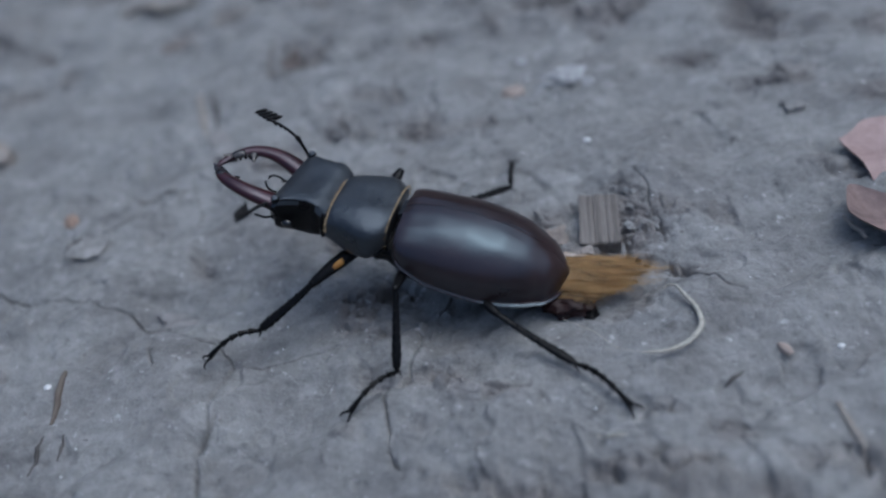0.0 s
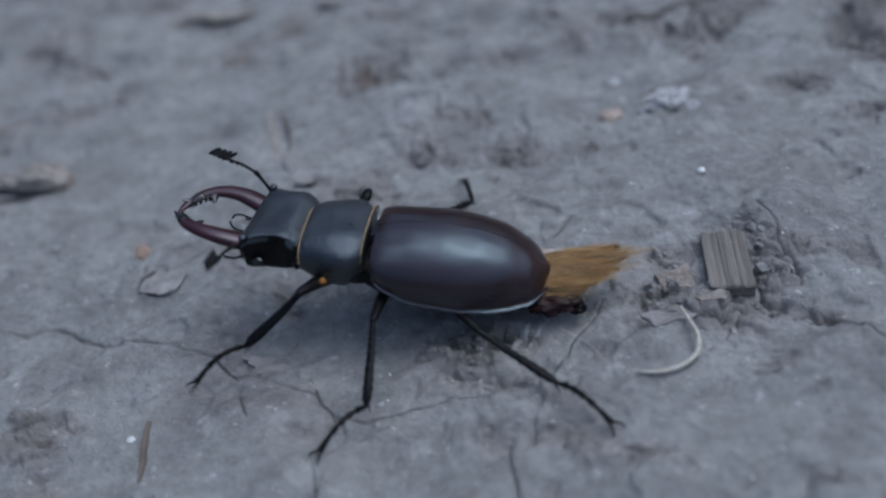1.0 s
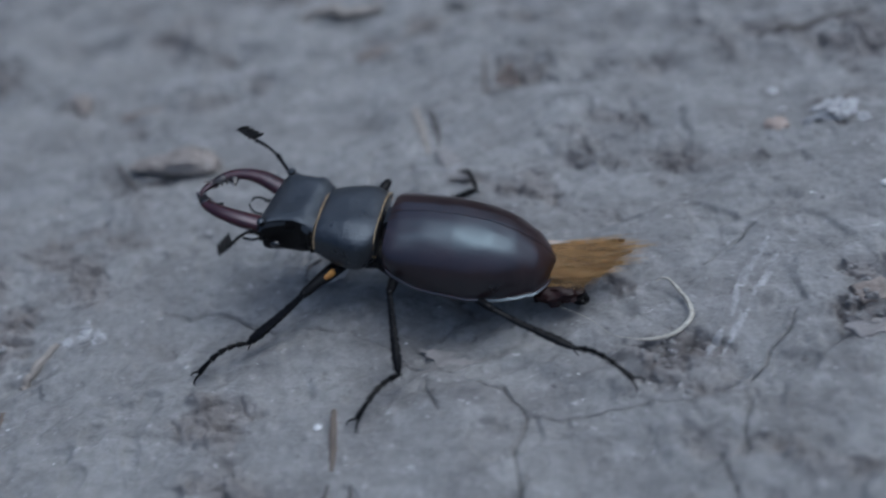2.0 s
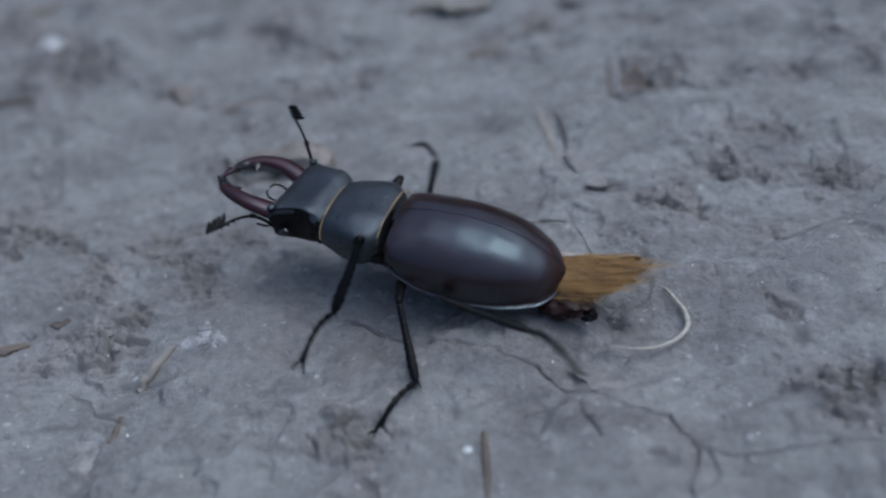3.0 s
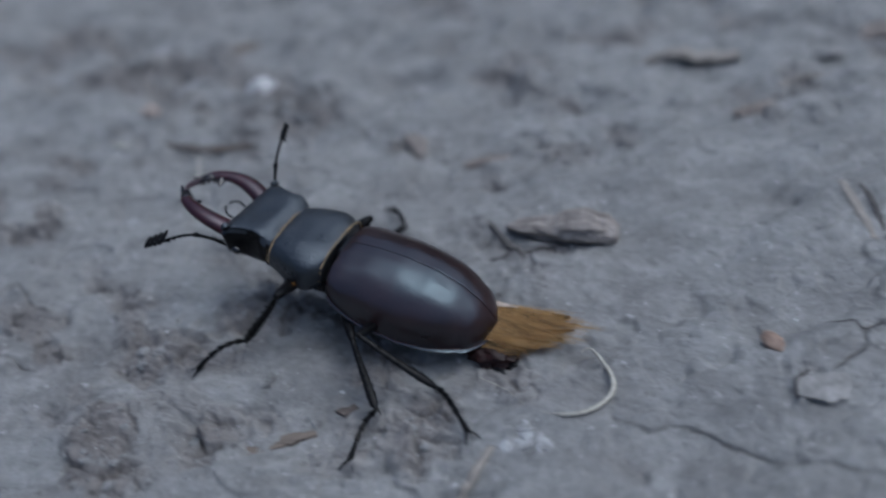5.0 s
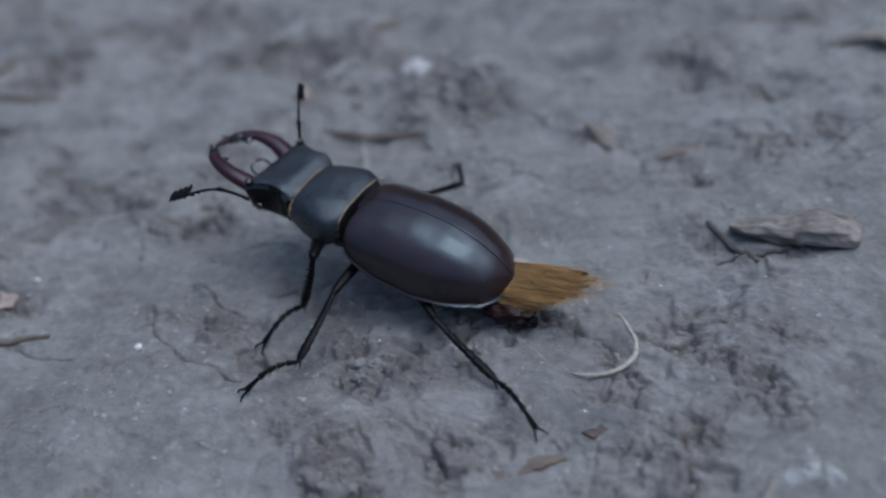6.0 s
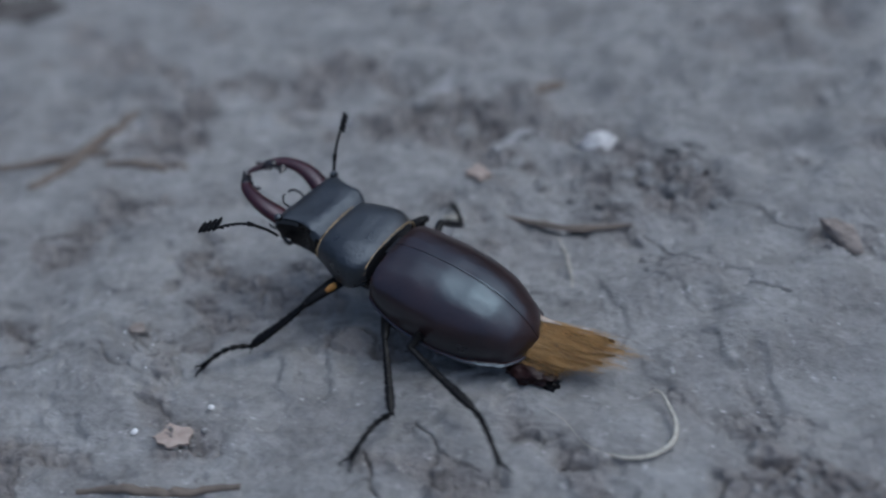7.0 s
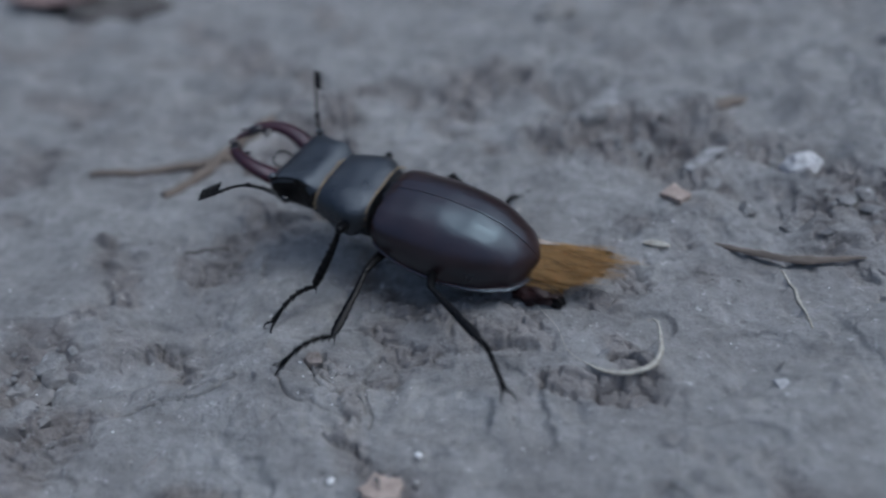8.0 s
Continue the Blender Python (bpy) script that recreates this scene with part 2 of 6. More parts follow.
# hollows and swellings: x, y, radius, height
SWELLS = [(-64, 206, 8, -3.4), (-52, 212, 6, 1.2), (52, 201, 10, -3.0), (-60, 259, 14, -3.5), (-201, 189, 4.5, -1.6),
          (-356, 160, 7, -2.6), (-350, 166, 5, 1.4), (-1, 129, 4, -1.3), (16, 131, 4, -0.7), (-162, 218, 9, -1.6)]
MORE_SWELLS = [(-354.5, 161.5, 7, -3.4), (-206, 224, 9, -2.0), (-232, 228, 8, -1.6), (-218, 221, 6, 1.6), (-242, 224, 6, 1.2), (-255, 250, 12, -2.6),
               (-280, 262, 14, 2.0), (-190, 238, 12, -1.8), (-20, 160, 15, 1.0), (-100, 150, 22, 0.8), (-10, 84, 8, 1.3)]
# crumbly patches: x, y, radius
CRUMBLY = [(12, 126, 7), (14, 135, 6), (-47, 172, 5), (-41, 170, 4), (-36, 115, 8), (-217, 226, 14), (-207, 230, 9), (-232, 242, 10), (-247, 250, 10), (-274, 245, 9),
           (-207, 113, 9), (-195, 118, 8), (-213, 136, 6), (-356, 163, 8), (-354, 150, 8), (-286, 147, 6), (-297, 166, 5), (-304, 170, 5), (-140, 209, 7), (-161, 125, 8), (-141, 179, 6),
           (0, 131, 6), (-192, 150, 8), (-300, 262, 14), (-256, 248, 10), (-178, 210, 6), (-59, 210, 7), (-304, 192, 6), (-2, 125, 5), (-262, 250, 14), (-330, 240, 12)]
# raised rims round hollows: x, y, radius, height
RINGS = [(-59, 209, 8.5, 1.0), (-42, 208, 4.6, 0.7)]
# trodden smooth: x, y, radius
SMOOTH = [(0, 80, 9), (-57.9, 143.1, 12), (-105, 202, 22), (-84, 216, 18), (30, 150, 20), (32, 114, 12), (22, 104, 9), (8, 108, 8), (-90, 119, 13), (-69, 103, 13), (-98, 158, 15), (-180, 228, 8), (-195, 254, 12), (-188, 180, 12), (-302, 179, 7),
          (-268, 153, 13), (-204, 159, 11), (-326, 156, 10), (-20, 150, 14), (-125, 155, 14), (-245, 190, 12)]
# dimples and grooves: x, y, radius, height
DIMPLES = [(-200.5, 189.8, 3.0, -1.8), (-188.6, 181.1, 2.4, -1.4), (-60, 87, 1.6, -1.3), (-81, 187, 3.2, -1.5), (-94, 191, 2.8, -1.6), (-112, 223, 4.2, -2.0), (-267, 248, 5, -2.2), (-236, 230, 4.5, -2.2), (-276, 236, 5, -2.2), (-253, 262, 6, -2.2),
           (-195, 195, 3.2, -1.6), (-262, 167, 1.8, -1.5), (-301, 168, 2.2, -1.3), (-42, 208, 4, -1.5), (-36, 210, 2, 0.8), (-49, 171, 3.5, -1.6), 
           (-5, 83, 3, -0.6), (-3, 90, 2.5, -0.5), (-231, 147, 1.6, 0.9), (-190, 182, 2.2, 1.2), (-41, 137, 1.4, -1.5), (-41, 126, 1.6, -1.2), (-214, 133, 2.2, -1.3)]


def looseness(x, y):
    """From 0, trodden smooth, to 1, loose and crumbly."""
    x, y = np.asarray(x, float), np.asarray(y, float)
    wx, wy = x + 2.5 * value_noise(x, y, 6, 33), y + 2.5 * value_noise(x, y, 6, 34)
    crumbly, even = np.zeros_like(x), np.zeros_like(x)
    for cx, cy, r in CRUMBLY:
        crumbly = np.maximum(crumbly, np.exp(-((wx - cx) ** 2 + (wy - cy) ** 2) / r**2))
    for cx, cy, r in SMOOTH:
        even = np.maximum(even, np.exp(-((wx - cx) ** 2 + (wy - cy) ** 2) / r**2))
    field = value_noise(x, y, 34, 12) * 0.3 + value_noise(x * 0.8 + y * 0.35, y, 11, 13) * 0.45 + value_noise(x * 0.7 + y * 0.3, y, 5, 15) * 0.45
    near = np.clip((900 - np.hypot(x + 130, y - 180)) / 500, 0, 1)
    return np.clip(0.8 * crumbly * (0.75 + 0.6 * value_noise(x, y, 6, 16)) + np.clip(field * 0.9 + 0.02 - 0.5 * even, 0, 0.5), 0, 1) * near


# plates of trodden earth that stand a little proud: outline, height
PLATES = [([(0, 84.5), (14, 81.5), (21, 72), (-2, 69)], 1.0), ([(24, 81.5), (34, 83), (39, 73), (26, 69)], 0.9), ([(-12, 90), (-4, 92), (-5, 75), (-17, 73)], 0.8),
          ([(-57, 204), (-48, 211), (-39, 212), (-38, 206), (-48, 201)], 1.3), ([(-98.6, 134.6), (-96, 137.8), (-91.6, 138.8), (-90.4, 136.2), (-94.5, 133.4)], 0.8),
          ([(-191, 115), (-160, 128), (-150, 125), (-182, 110)], 0.7), ([(-188, 105), (-150, 118), (-140, 112), (-176, 98)], 0.7), ([(-345, 146), (-352, 158), (-366, 156), (-362, 140)], 1.1),
          ([(-318, 150), (-305, 160), (-292, 152), (-303, 142)], 0.6), ([(-214, 196), (-200, 204), (-190, 198), (-202, 188)], 0.7)]


def plate_height(x, y):
    out = np.zeros_like(x)
    for line, h in PLATES:
        p = np.array(line, float)
        area = sum(p[k][0] * p[(k + 1) % len(p)][1] - p[(k + 1) % len(p)][0] * p[k][1] for k in range(len(p)))
        inside = np.full(x.shape, 99.0)
        for k in range(len(p)):
            q, d = p[k], p[(k + 1) % len(p)] - p[k]
            inside = np.minimum(inside, ((y - q[1]) * d[0] - (x - q[0]) * d[1]) / math.hypot(*d) * math.copysign(1, area))
        inside = inside + 1.1 * value_noise(x, y, 3.0, 31) + 0.5 * value_noise(x, y, 1.1, 32)
        s = np.clip(inside / 0.9, 0, 1)
        out = out + h * s * s * (3 - 2 * s)
    return out


def broken_cells(x, y, size, seed):
    """Earth broken into clods: each cell a tilted facet of its own height, and the distance to the joint between cells."""
    u, v = x / size + 500.0, y / size + 500.0
    i, j = np.floor(u).astype(int), np.floor(v).astype(int)
    first, second = np.full(x.shape, 9.0), np.full(x.shape, 9.0)
    high = np.zeros_like(x)
    for di in (-1, 0, 1):
        for dj in (-1, 0, 1):
            a, b = (i + di + seed * 17) % 256, (j + dj + seed * 29) % 256
            cx, cy = i + di + 0.15 + 0.7 * TABLE[a, b], j + dj + 0.15 + 0.7 * TABLE[b, a]
            du, dv = u - cx, v - cy
            d = np.hypot(du, dv)
            h = 2 * TABLE[(a + 91) % 256, (b + 57) % 256] - 1
            tilt = du * (2 * TABLE[(a + 13) % 256, b] - 1) + dv * (2 * TABLE[a, (b + 77) % 256] - 1)
            nearer = d < first
            second = np.where(nearer, first, np.minimum(second, d))
            high = np.where(nearer, h + 1.3 * tilt, high)
            first = np.where(nearer, d, first)
    return high, second - first


def ground_height(x, y):
    x, y = np.asarray(x, float), np.asarray(y, float)
    loose = looseness(x, y)
    slant = (x * 0.86 + y * 0.5, -x * 0.5 + y * 0.86)
    wx, wy = x + 1.3 * value_noise(x, y, 4, 21) + 0.5 * value_noise(x, y, 1.3, 22), y + 1.3 * value_noise(x, y, 4, 23) + 0.5 * value_noise(x, y, 1.3, 24)
    z = 1.0 * value_noise(x, y, 60, 1) + 1.6 * value_noise(x, y, 22, 2) + 1.4 * value_noise(slant[0] / 1.6, slant[1], 10, 11)
    z = z + 1.1 * value_noise(slant[0] / 2.0, slant[1], 6.5, 3) * (0.5 + 0.7 * loose)
    # the verge beyond the trodden strip is lumpier
    verge = np.clip((y + 0.10 * x - 175) / 40, 0, 1)
    z = z + verge * (1.8 * value_noise(slant[0] / 1.8, slant[1], 9, 26) + 1.25 * value_noise(slant[0] / 1.5, slant[1], 4.6, 27))
    # scuffs along the path, clods where the earth is broken, fine grain everywhere
    z = z + 0.5 * value_noise(slant[0] / 6.0, slant[1], 2.4, 14) * (1 - 0.6 * loose)
    scuffed = np.exp(-((x + 170) / 34) ** 2 - ((y - 112) / 20) ** 2) + 0.7 * np.exp(-((x + 20) / 30) ** 2 - ((y - 84) / 14) ** 2) + 0.25
    z = z + 0.55 * scuffed * value_noise(slant[0] / 14.0, slant[1], 3.2, 19)
    rough = np.clip((loose - 0.20) / 0.30, 0, 1)
    big, seam = broken_cells(wx, wy * 1.3, 6.5, 3)
    small, chink = broken_cells(wx, wy * 1.2, 2.7, 5)
    z = z + rough * (1.25 * big - 1.0 * np.exp(-(seam / 0.10) ** 2)) + (0.22 + 0.80 * rough) * (0.58 * small - 0.5 * np.exp(-(chink / 0.14) ** 2))
    z = z + (0.10 + 0.35 * loose) * value_noise(x, y, 3.4, 4) + (0.08 + 0.25 * loose) * value_noise(x, y, 1.3, 5)
    # hollows with a steep side, and small pits
    hollow = np.clip((value_noise(slant[0] / 1.5, slant[1], 9, 17) + 0.5 * value_noise(x, y, 4, 18) - 0.40) / 0.32, 0, 1)
    z = z - 0.9 * hollow * hollow * (3 - 2 * hollow)
    z = z - (0.35 + 0.9 * loose) * np.maximum(0, value_noise(x, y, 2.4, 6) - 0.45) * 2
    for cx, cy, r, h in SWELLS + MORE_SWELLS + DIMPLES:
        z = z + h * np.exp(-((x - cx) ** 2 + (y - cy) ** 2) / r**2)
    for cx, cy, r, h in RINGS:
        z = z + h * np.exp(-((np.hypot(x - cx, (y - cy) * 1.1) - r) / 1.1) ** 2)
    return z + plate_height(x, y)


# cracks in the earth, as lines over the ground
CRACKS_START = [
    [(-115, 130), (-105, 125), (-92, 122), (-82, 120.4), (-77, 115.3), (-72, 114.3), (-62, 109)],
    [(-127, 130.4), (-115, 130.3), (-105, 125)],
    [(-57, 104), (-49, 103.8), (-41, 104.6), (-33, 105), (-26, 108)],
    [(-93, 141), (-88.5, 145.6), (-86.6, 151.4), (-78, 155)],
    [(-336, 155.4), (-325, 160.7), (-320, 164.6)],
    [(-306, 173.3), (-306, 169.3), (-301, 165.7), (-298, 171), (-296, 178)],
    [(-298, 170.5), (-296, 165), (-293, 158)],
    [(-289, 136), (-275, 134.6), (-265, 133.6), (-259, 138), (-252, 142.6)],
]
CRACKS_MIDDLE = [
    [(-255, 148), (-252, 141.3), (-242, 135), (-231, 132)],
    [(-13.4, 125.3), (-17.6, 117.7), (-24, 109.6)],
    [(15.5, 143), (18, 131), (19, 124)],
    [(-30, 96), (-29, 88), (-27, 80)],
    [(-58, 92), (-60, 84), (-58, 76)],
    [(21, 118), (26, 112), (30, 109)],
    [(-312, 166), (-308, 162), (-300, 160)],
    [(-248, 155), (-243, 150), (-236, 147)],
    [(-297, 176), (-298, 169), (-295, 162), (-296, 156)],
    [(-308, 171), (-305, 166), (-301, 164), (-299, 167)],
    [(-335, 158), (-327, 160), (-319, 165)],
]
CRACKS_END = [
    [(-62, 110), (-58, 104), (-60, 97), (-59, 90), (-60, 85), (-58, 77)],
    [(-75, 112), (-73, 106), (-72, 104)],
    [(-310, 175), (-308, 179), (-304, 181), (-297, 182)],
    [(-214, 209), (-209, 204), (-203, 199)],
    [(-194, 196), (-191, 194), (-187, 193)],
    [(-27, 136), (-22, 140), (-17, 145)],
    [(-25, 107), (-26, 100), (-27, 94)],
    [(-208, 226), (-201, 222), (-192, 217), (-183, 213)],
    [(-130, 205), (-120, 215), (-106, 233)],
    [(-160, 112), (-154, 108), (-147, 106)],
]
CRACK_LIST = []
for line in CRACKS_START + CRACKS_MIDDLE + CRACKS_END:
    pts = [np.array(p, float) for p in line]
    for level in range(2):
        grown = [pts[0]]
        for p, q in zip(pts, pts[1:]):
            side = np.array([-(q - p)[1], (q - p)[0]])
            grown += [(p + q) / 2 + side * RNG.uniform(-0.13, 0.13), q]
        pts = grown
    CRACK_LIST.append(pts)


def crack_depth(x, y):
    """How deep the cracks are cut, in millimetres."""
    out = np.zeros_like(x)
    for pts in CRACK_LIST:
        lo, hi = np.min(pts, axis=0) - 2, np.max(pts, axis=0) + 2
        near = (x > lo[0]) & (x < hi[0]) & (y > lo[1]) & (y < hi[1])
        if not near.any():
            continue
        px, py = x[near], y[near]
        best = np.full(px.shape, 9.0)
        for p, q in zip(pts, pts[1:]):
            d = q - p
            s = np.clip(((px - p[0]) * d[0] + (py - p[1]) * d[1]) / (d @ d), 0, 1)
            best = np.minimum(best, np.hypot(px - p[0] - s * d[0], py - p[1] - s * d[1]))
        out[near] = np.maximum(out[near], (1.5 + 0.9 * value_noise(px, py, 5, 20)) * np.exp(-(best / 0.15) ** 2))
    return out


LIE = {}


def at_ground(x, y):
    """Height of the ground sheet at a place, read between its points."""
    xs, ys, z = LIE["xs"], LIE["ys"], LIE["z"]
    i = int(np.clip(np.searchsorted(xs, x) - 1, 0, len(xs) - 2))
    j = int(np.clip(np.searchsorted(ys, y) - 1, 0, len(ys) - 2))
    f, h = (x - xs[i]) / (xs[i + 1] - xs[i]), (y - ys[j]) / (ys[j + 1] - ys[j])
    return float((z[j, i] * (1 - f) + z[j, i + 1] * f) * (1 - h) + (z[j + 1, i] * (1 - f) + z[j + 1, i + 1] * f) * h)


def build_ground():
    """One sheet: half a millimetre fine where the camera passes, coarser further off, out to the horizon."""
    def line(lo, hi, step, far, slow, until):
        inner = list(np.arange(lo, hi + step / 2, step))
        up, down, s, t = [inner[-1]], [inner[0]], step, step
        while up[-1] < far:
            s = s * slow if up[-1] < until else s * 1.07 if up[-1] < 900 else s * 1.5
            up.append(up[-1] + s)
        while down[-1] > -far:
            t = t * 1.06 if down[-1] > -900 else t * 1.5
            down.append(down[-1] - t)
        return np.array(down[:0:-1] + inner + up[1:])
    xs, ys = line(-345, 50, 0.285, 60000, 1.06, 400), line(79, 226, 0.285, 60000, 1.018, 340)
    gx, gy = np.meshgrid(xs, ys)
    fx, fy = gx.ravel(), gy.ravel()
    z = ground_height(fx, fy) - crack_depth(fx, fy)
    fade = np.clip((np.hypot(fx + 130, fy - 180) - 500) / 500, 0, 1)
    broad = 6 * value_noise(fx, fy, 400, 41) + 12 * value_noise(fx, fy, 1500, 42)
    z = z * (1 - fade) + broad * fade
    nx, ny = len(xs), len(ys)
    LIE.update(xs=xs, ys=ys, z=z.reshape(ny, nx))
    me = bpy.data.meshes.new("ground")
    co = np.stack([fx, fy, z], 1) * MM
    idx = np.arange(nx * ny).reshape(ny, nx)
    quads = np.stack([idx[:-1, :-1], idx[:-1, 1:], idx[1:, 1:], idx[1:, :-1]], -1).reshape(-1, 4)
    me.vertices.add(len(co))
    me.vertices.foreach_set("co", co.ravel())
    me.loops.add(quads.size)
    me.loops.foreach_set("vertex_index", quads.ravel().astype(np.int32))
    me.polygons.add(len(quads))
    me.polygons.foreach_set("loop_start", np.arange(0, quads.size, 4, dtype=np.int32))
    me.polygons.foreach_set("use_smooth", np.ones(len(quads), bool))
    me.update(calc_edges=True)
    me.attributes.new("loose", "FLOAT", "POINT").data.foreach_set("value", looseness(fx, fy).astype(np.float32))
    me.materials.append(SOIL)
    return tagged(new("ground", me), "dry grey trodden earth with fine cracks and crumbs", "ground", kind="structure")


build_ground()


def build_sky_blocker():
    """One unseen ragged green ring, added far round the path to block low sky."""
    n, rings = 160, []
    for h in np.linspace(-0.05, 1, 9):
        ring = []
        for k in range(n):
            a = 2 * math.pi * k / n
            beyond = 0.5 + 0.5 * math.sin(a)
            tall = (1.5 + 1.7 * beyond) * (1 + 0.22 * float(value_noise(k * 1.0, 3.0, 5, 8)) + 0.12 * float(value_noise(k * 1.0, 9.0, 1.7, 9)))
            r = 7.0 + 0.5 * float(value_noise(k * 1.0, h * 30, 3, 10)) + 0.4 * h
            ring.append((r * math.cos(a) * 1000, r * math.sin(a) * 1000, tall * h * 1000))
        rings.append(ring)
    bm = loft(rings, close_ends=False)
    ob = new("backdrop", mesh_of("backdrop", bm, BLOCKER_GREEN, False))
    return tagged(ob, "unseen dark green ring added to block low sky", "woodland", kind="structure")


# ---- mesh helpers: all shapes are drawn in millimetres ----


def mesh_of(name, bm, mat, smooth=True, mats=()):
    bmesh.ops.recalc_face_normals(bm, faces=bm.faces)
    for f in bm.faces:
        f.smooth = smooth
    for e in bm.edges:
        e.smooth = len(e.link_faces) != 2 or e.calc_face_angle() < 0.75
    bm.transform(Matrix.Scale(MM, 4))
    me = bpy.data.meshes.new(name)
    bm.to_mesh(me)
    bm.free()
    for m in (mat, *mats):
        me.materials.append(m)
    return me


def part(name, bm, mat, parent, label="", smooth=True, mats=()):
    ob = new(name, mesh_of(name, bm, mat, smooth, mats))
    ob.parent = parent
    if label:
        tagged(ob, label)
    return ob


def thing(name, bm, mat, x, y, z, turn, label, category, group="", smooth=True, kind=""):
    """A loose thing on the ground; x, y, z in millimetres, turn in degrees."""
    ob = new(name, mesh_of(name, bm, mat, smooth))
    ob.matrix_basis = pose(x * MM, y * MM, z * MM, 0, 0, turn)
    return tagged(ob, label, category, group, kind)


def loft(rings, close_ends=True, closed=True):
    """A skin over rings of equally many points."""
    bm = bmesh.new()
    rows = [[bm.verts.new(p) for p in ring] for ring in rings]
    n = len(rows[0])
    for a, b in zip(rows, rows[1:]):
        for k in range(n if closed else n - 1):
            bm.faces.new((a[k], a[(k + 1) % n], b[(k + 1) % n], b[k]))
    if close_ends:
        bm.faces.new(rows[0][::-1])
        bm.faces.new(rows[-1])
    return bm


def tube(points, radii, sides=10, flat=1.0, up=(0, 0, 1)):
    """A tapered tube along points; flat squeezes it along the up way."""
    pts = [Vector(p) for p in points]
    rings = []
    for k, p in enumerate(pts):
        d = (pts[min(k + 1, len(pts) - 1)] - pts[max(k - 1, 0)]).normalized()
        side = d.cross(Vector(up))
        side = side.normalized() if side.length > 1e-4 else Vector((0, 1, 0))
        top = side.cross(d).normalized()
        r = radii[k]
        rings.append([p + side * (r * math.cos(a)) + top * (r * flat * math.sin(a)) for a in (2 * math.pi * s / sides for s in range(sides))])
    return loft(rings)


def join(*parts):
    """Several bmeshes in one, for one part."""
    out = bmesh.new()
    for bm in parts:
        me = bpy.data.meshes.new("tmp")
        bm.to_mesh(me)
        bm.free()
        out.from_mesh(me)
        bpy.data.meshes.remove(me)
    return out


def spline(points, count):
    """A smooth line through points (Catmull-Rom)."""
    p = [np.array(q, float) for q in points]
    p = [2 * p[0] - p[1]] + p + [2 * p[-1] - p[-2]]
    out = []
    for k in range(count):
        s = k / (count - 1) * (len(points) - 1)
        i = min(int(s), len(points) - 2)
        f = s - i
        a, b, c, d = p[i:i + 4]
        out.append(0.5 * (2 * b + (c - a) * f + (2 * a - 5 * b + 4 * c - d) * f * f + (3 * b - a - 3 * c + d) * f**3))
    return out


def curve_at(xs, table):
    """Values read off a smooth table of (x, value)."""
    t = np.array(table, float)
    fine = np.linspace(t[0, 0], t[-1, 0], 200)
    lin = np.interp(fine, t[:, 0], t[:, 1])
    kern = np.hanning(13)
    pad = np.r_[2 * lin[0] - lin[6:0:-1], lin, 2 * lin[-1] - lin[-2:-8:-1]]
    return np.interp(xs, fine, np.convolve(pad, kern / kern.sum(), "valid"))


def ball(rx, ry, rz, detail=2, rough=0.0, seed=0, freq=1.0):
    bm = bmesh.new()
    bmesh.ops.create_icosphere(bm, subdivisions=detail, radius=1)
    for v in bm.verts:
        w = 1 + rough * noise.noise(v.co * freq * 1.7 + Vector((seed * 3.1, seed, 0))) + rough * 0.5 * noise.noise(v.co * freq * 4.1 + Vector((seed, 5, seed)))
        v.co = Vector((v.co.x * rx, v.co.y * ry, v.co.z * rz)) * w
    return bm


def broken(rx, ry, rz, seed, cuts=16, detail=3, rough=0.12):
    """A lump with broken facets: a ball cut by planes."""
    rnd = random.Random(seed)
    bm = ball(1, 1, 1, detail, 0.2, seed)
    for k in range(cuts):
        n = Vector((rnd.gauss(0, 1), rnd.gauss(0, 1), rnd.gauss(0, 1))).normalized()
        d = rnd.uniform(0.55, 0.85)
        for v in bm.verts:
            over = v.co.dot(n) - d
            if over > 0:
                v.co -= n * over * 0.92
    for v in bm.verts:
        v.co = Vector((v.co.x * rx, v.co.y * ry, v.co.z * rz))
        v.co += Vector((0, 0, 1)) * rough * noise.noise(v.co * 0.9) + Vector((1, 0, 0)) * rough * noise.noise(v.co * 1.3 + Vector((4, 2, 9)))
    return bm


build_sky_blocker()

# ---- the stag beetle: x ahead, y to its left, z up from the joint of neck shield and wing cases ----
beetle = tagged(new("stag_beetle"), "walking black stag beetle with chestnut wing cases and crumpled hind wings", "beetle")


def body_section(hw, top, bottom, edge, power, n=28):
    """A cross-section: wide at the height edge, arched above and bulging below."""
    ring = []
    for k in range(n):
        a = 2 * math.pi * k / n
        c, s = math.cos(a), math.sin(a)
        y = hw * math.copysign(abs(c) ** (2 / power), c)
        h = (top - edge) if s > 0 else (edge - bottom)
        z = edge + h * math.copysign(abs(s) ** (2 / power), s)
        ring.append((y, z))
    return ring


def body_loft(xs, half, top, bottom, edge, power=2.3, n=28):
    rings = []
    for x in xs:
        ring = body_section(float(curve_at(x, half)), float(curve_at(x, top)), float(curve_at(x, bottom)), float(curve_at(x, edge)), power, n)
        rings.append([(x, y, z) for y, z in ring])
    return loft(rings)


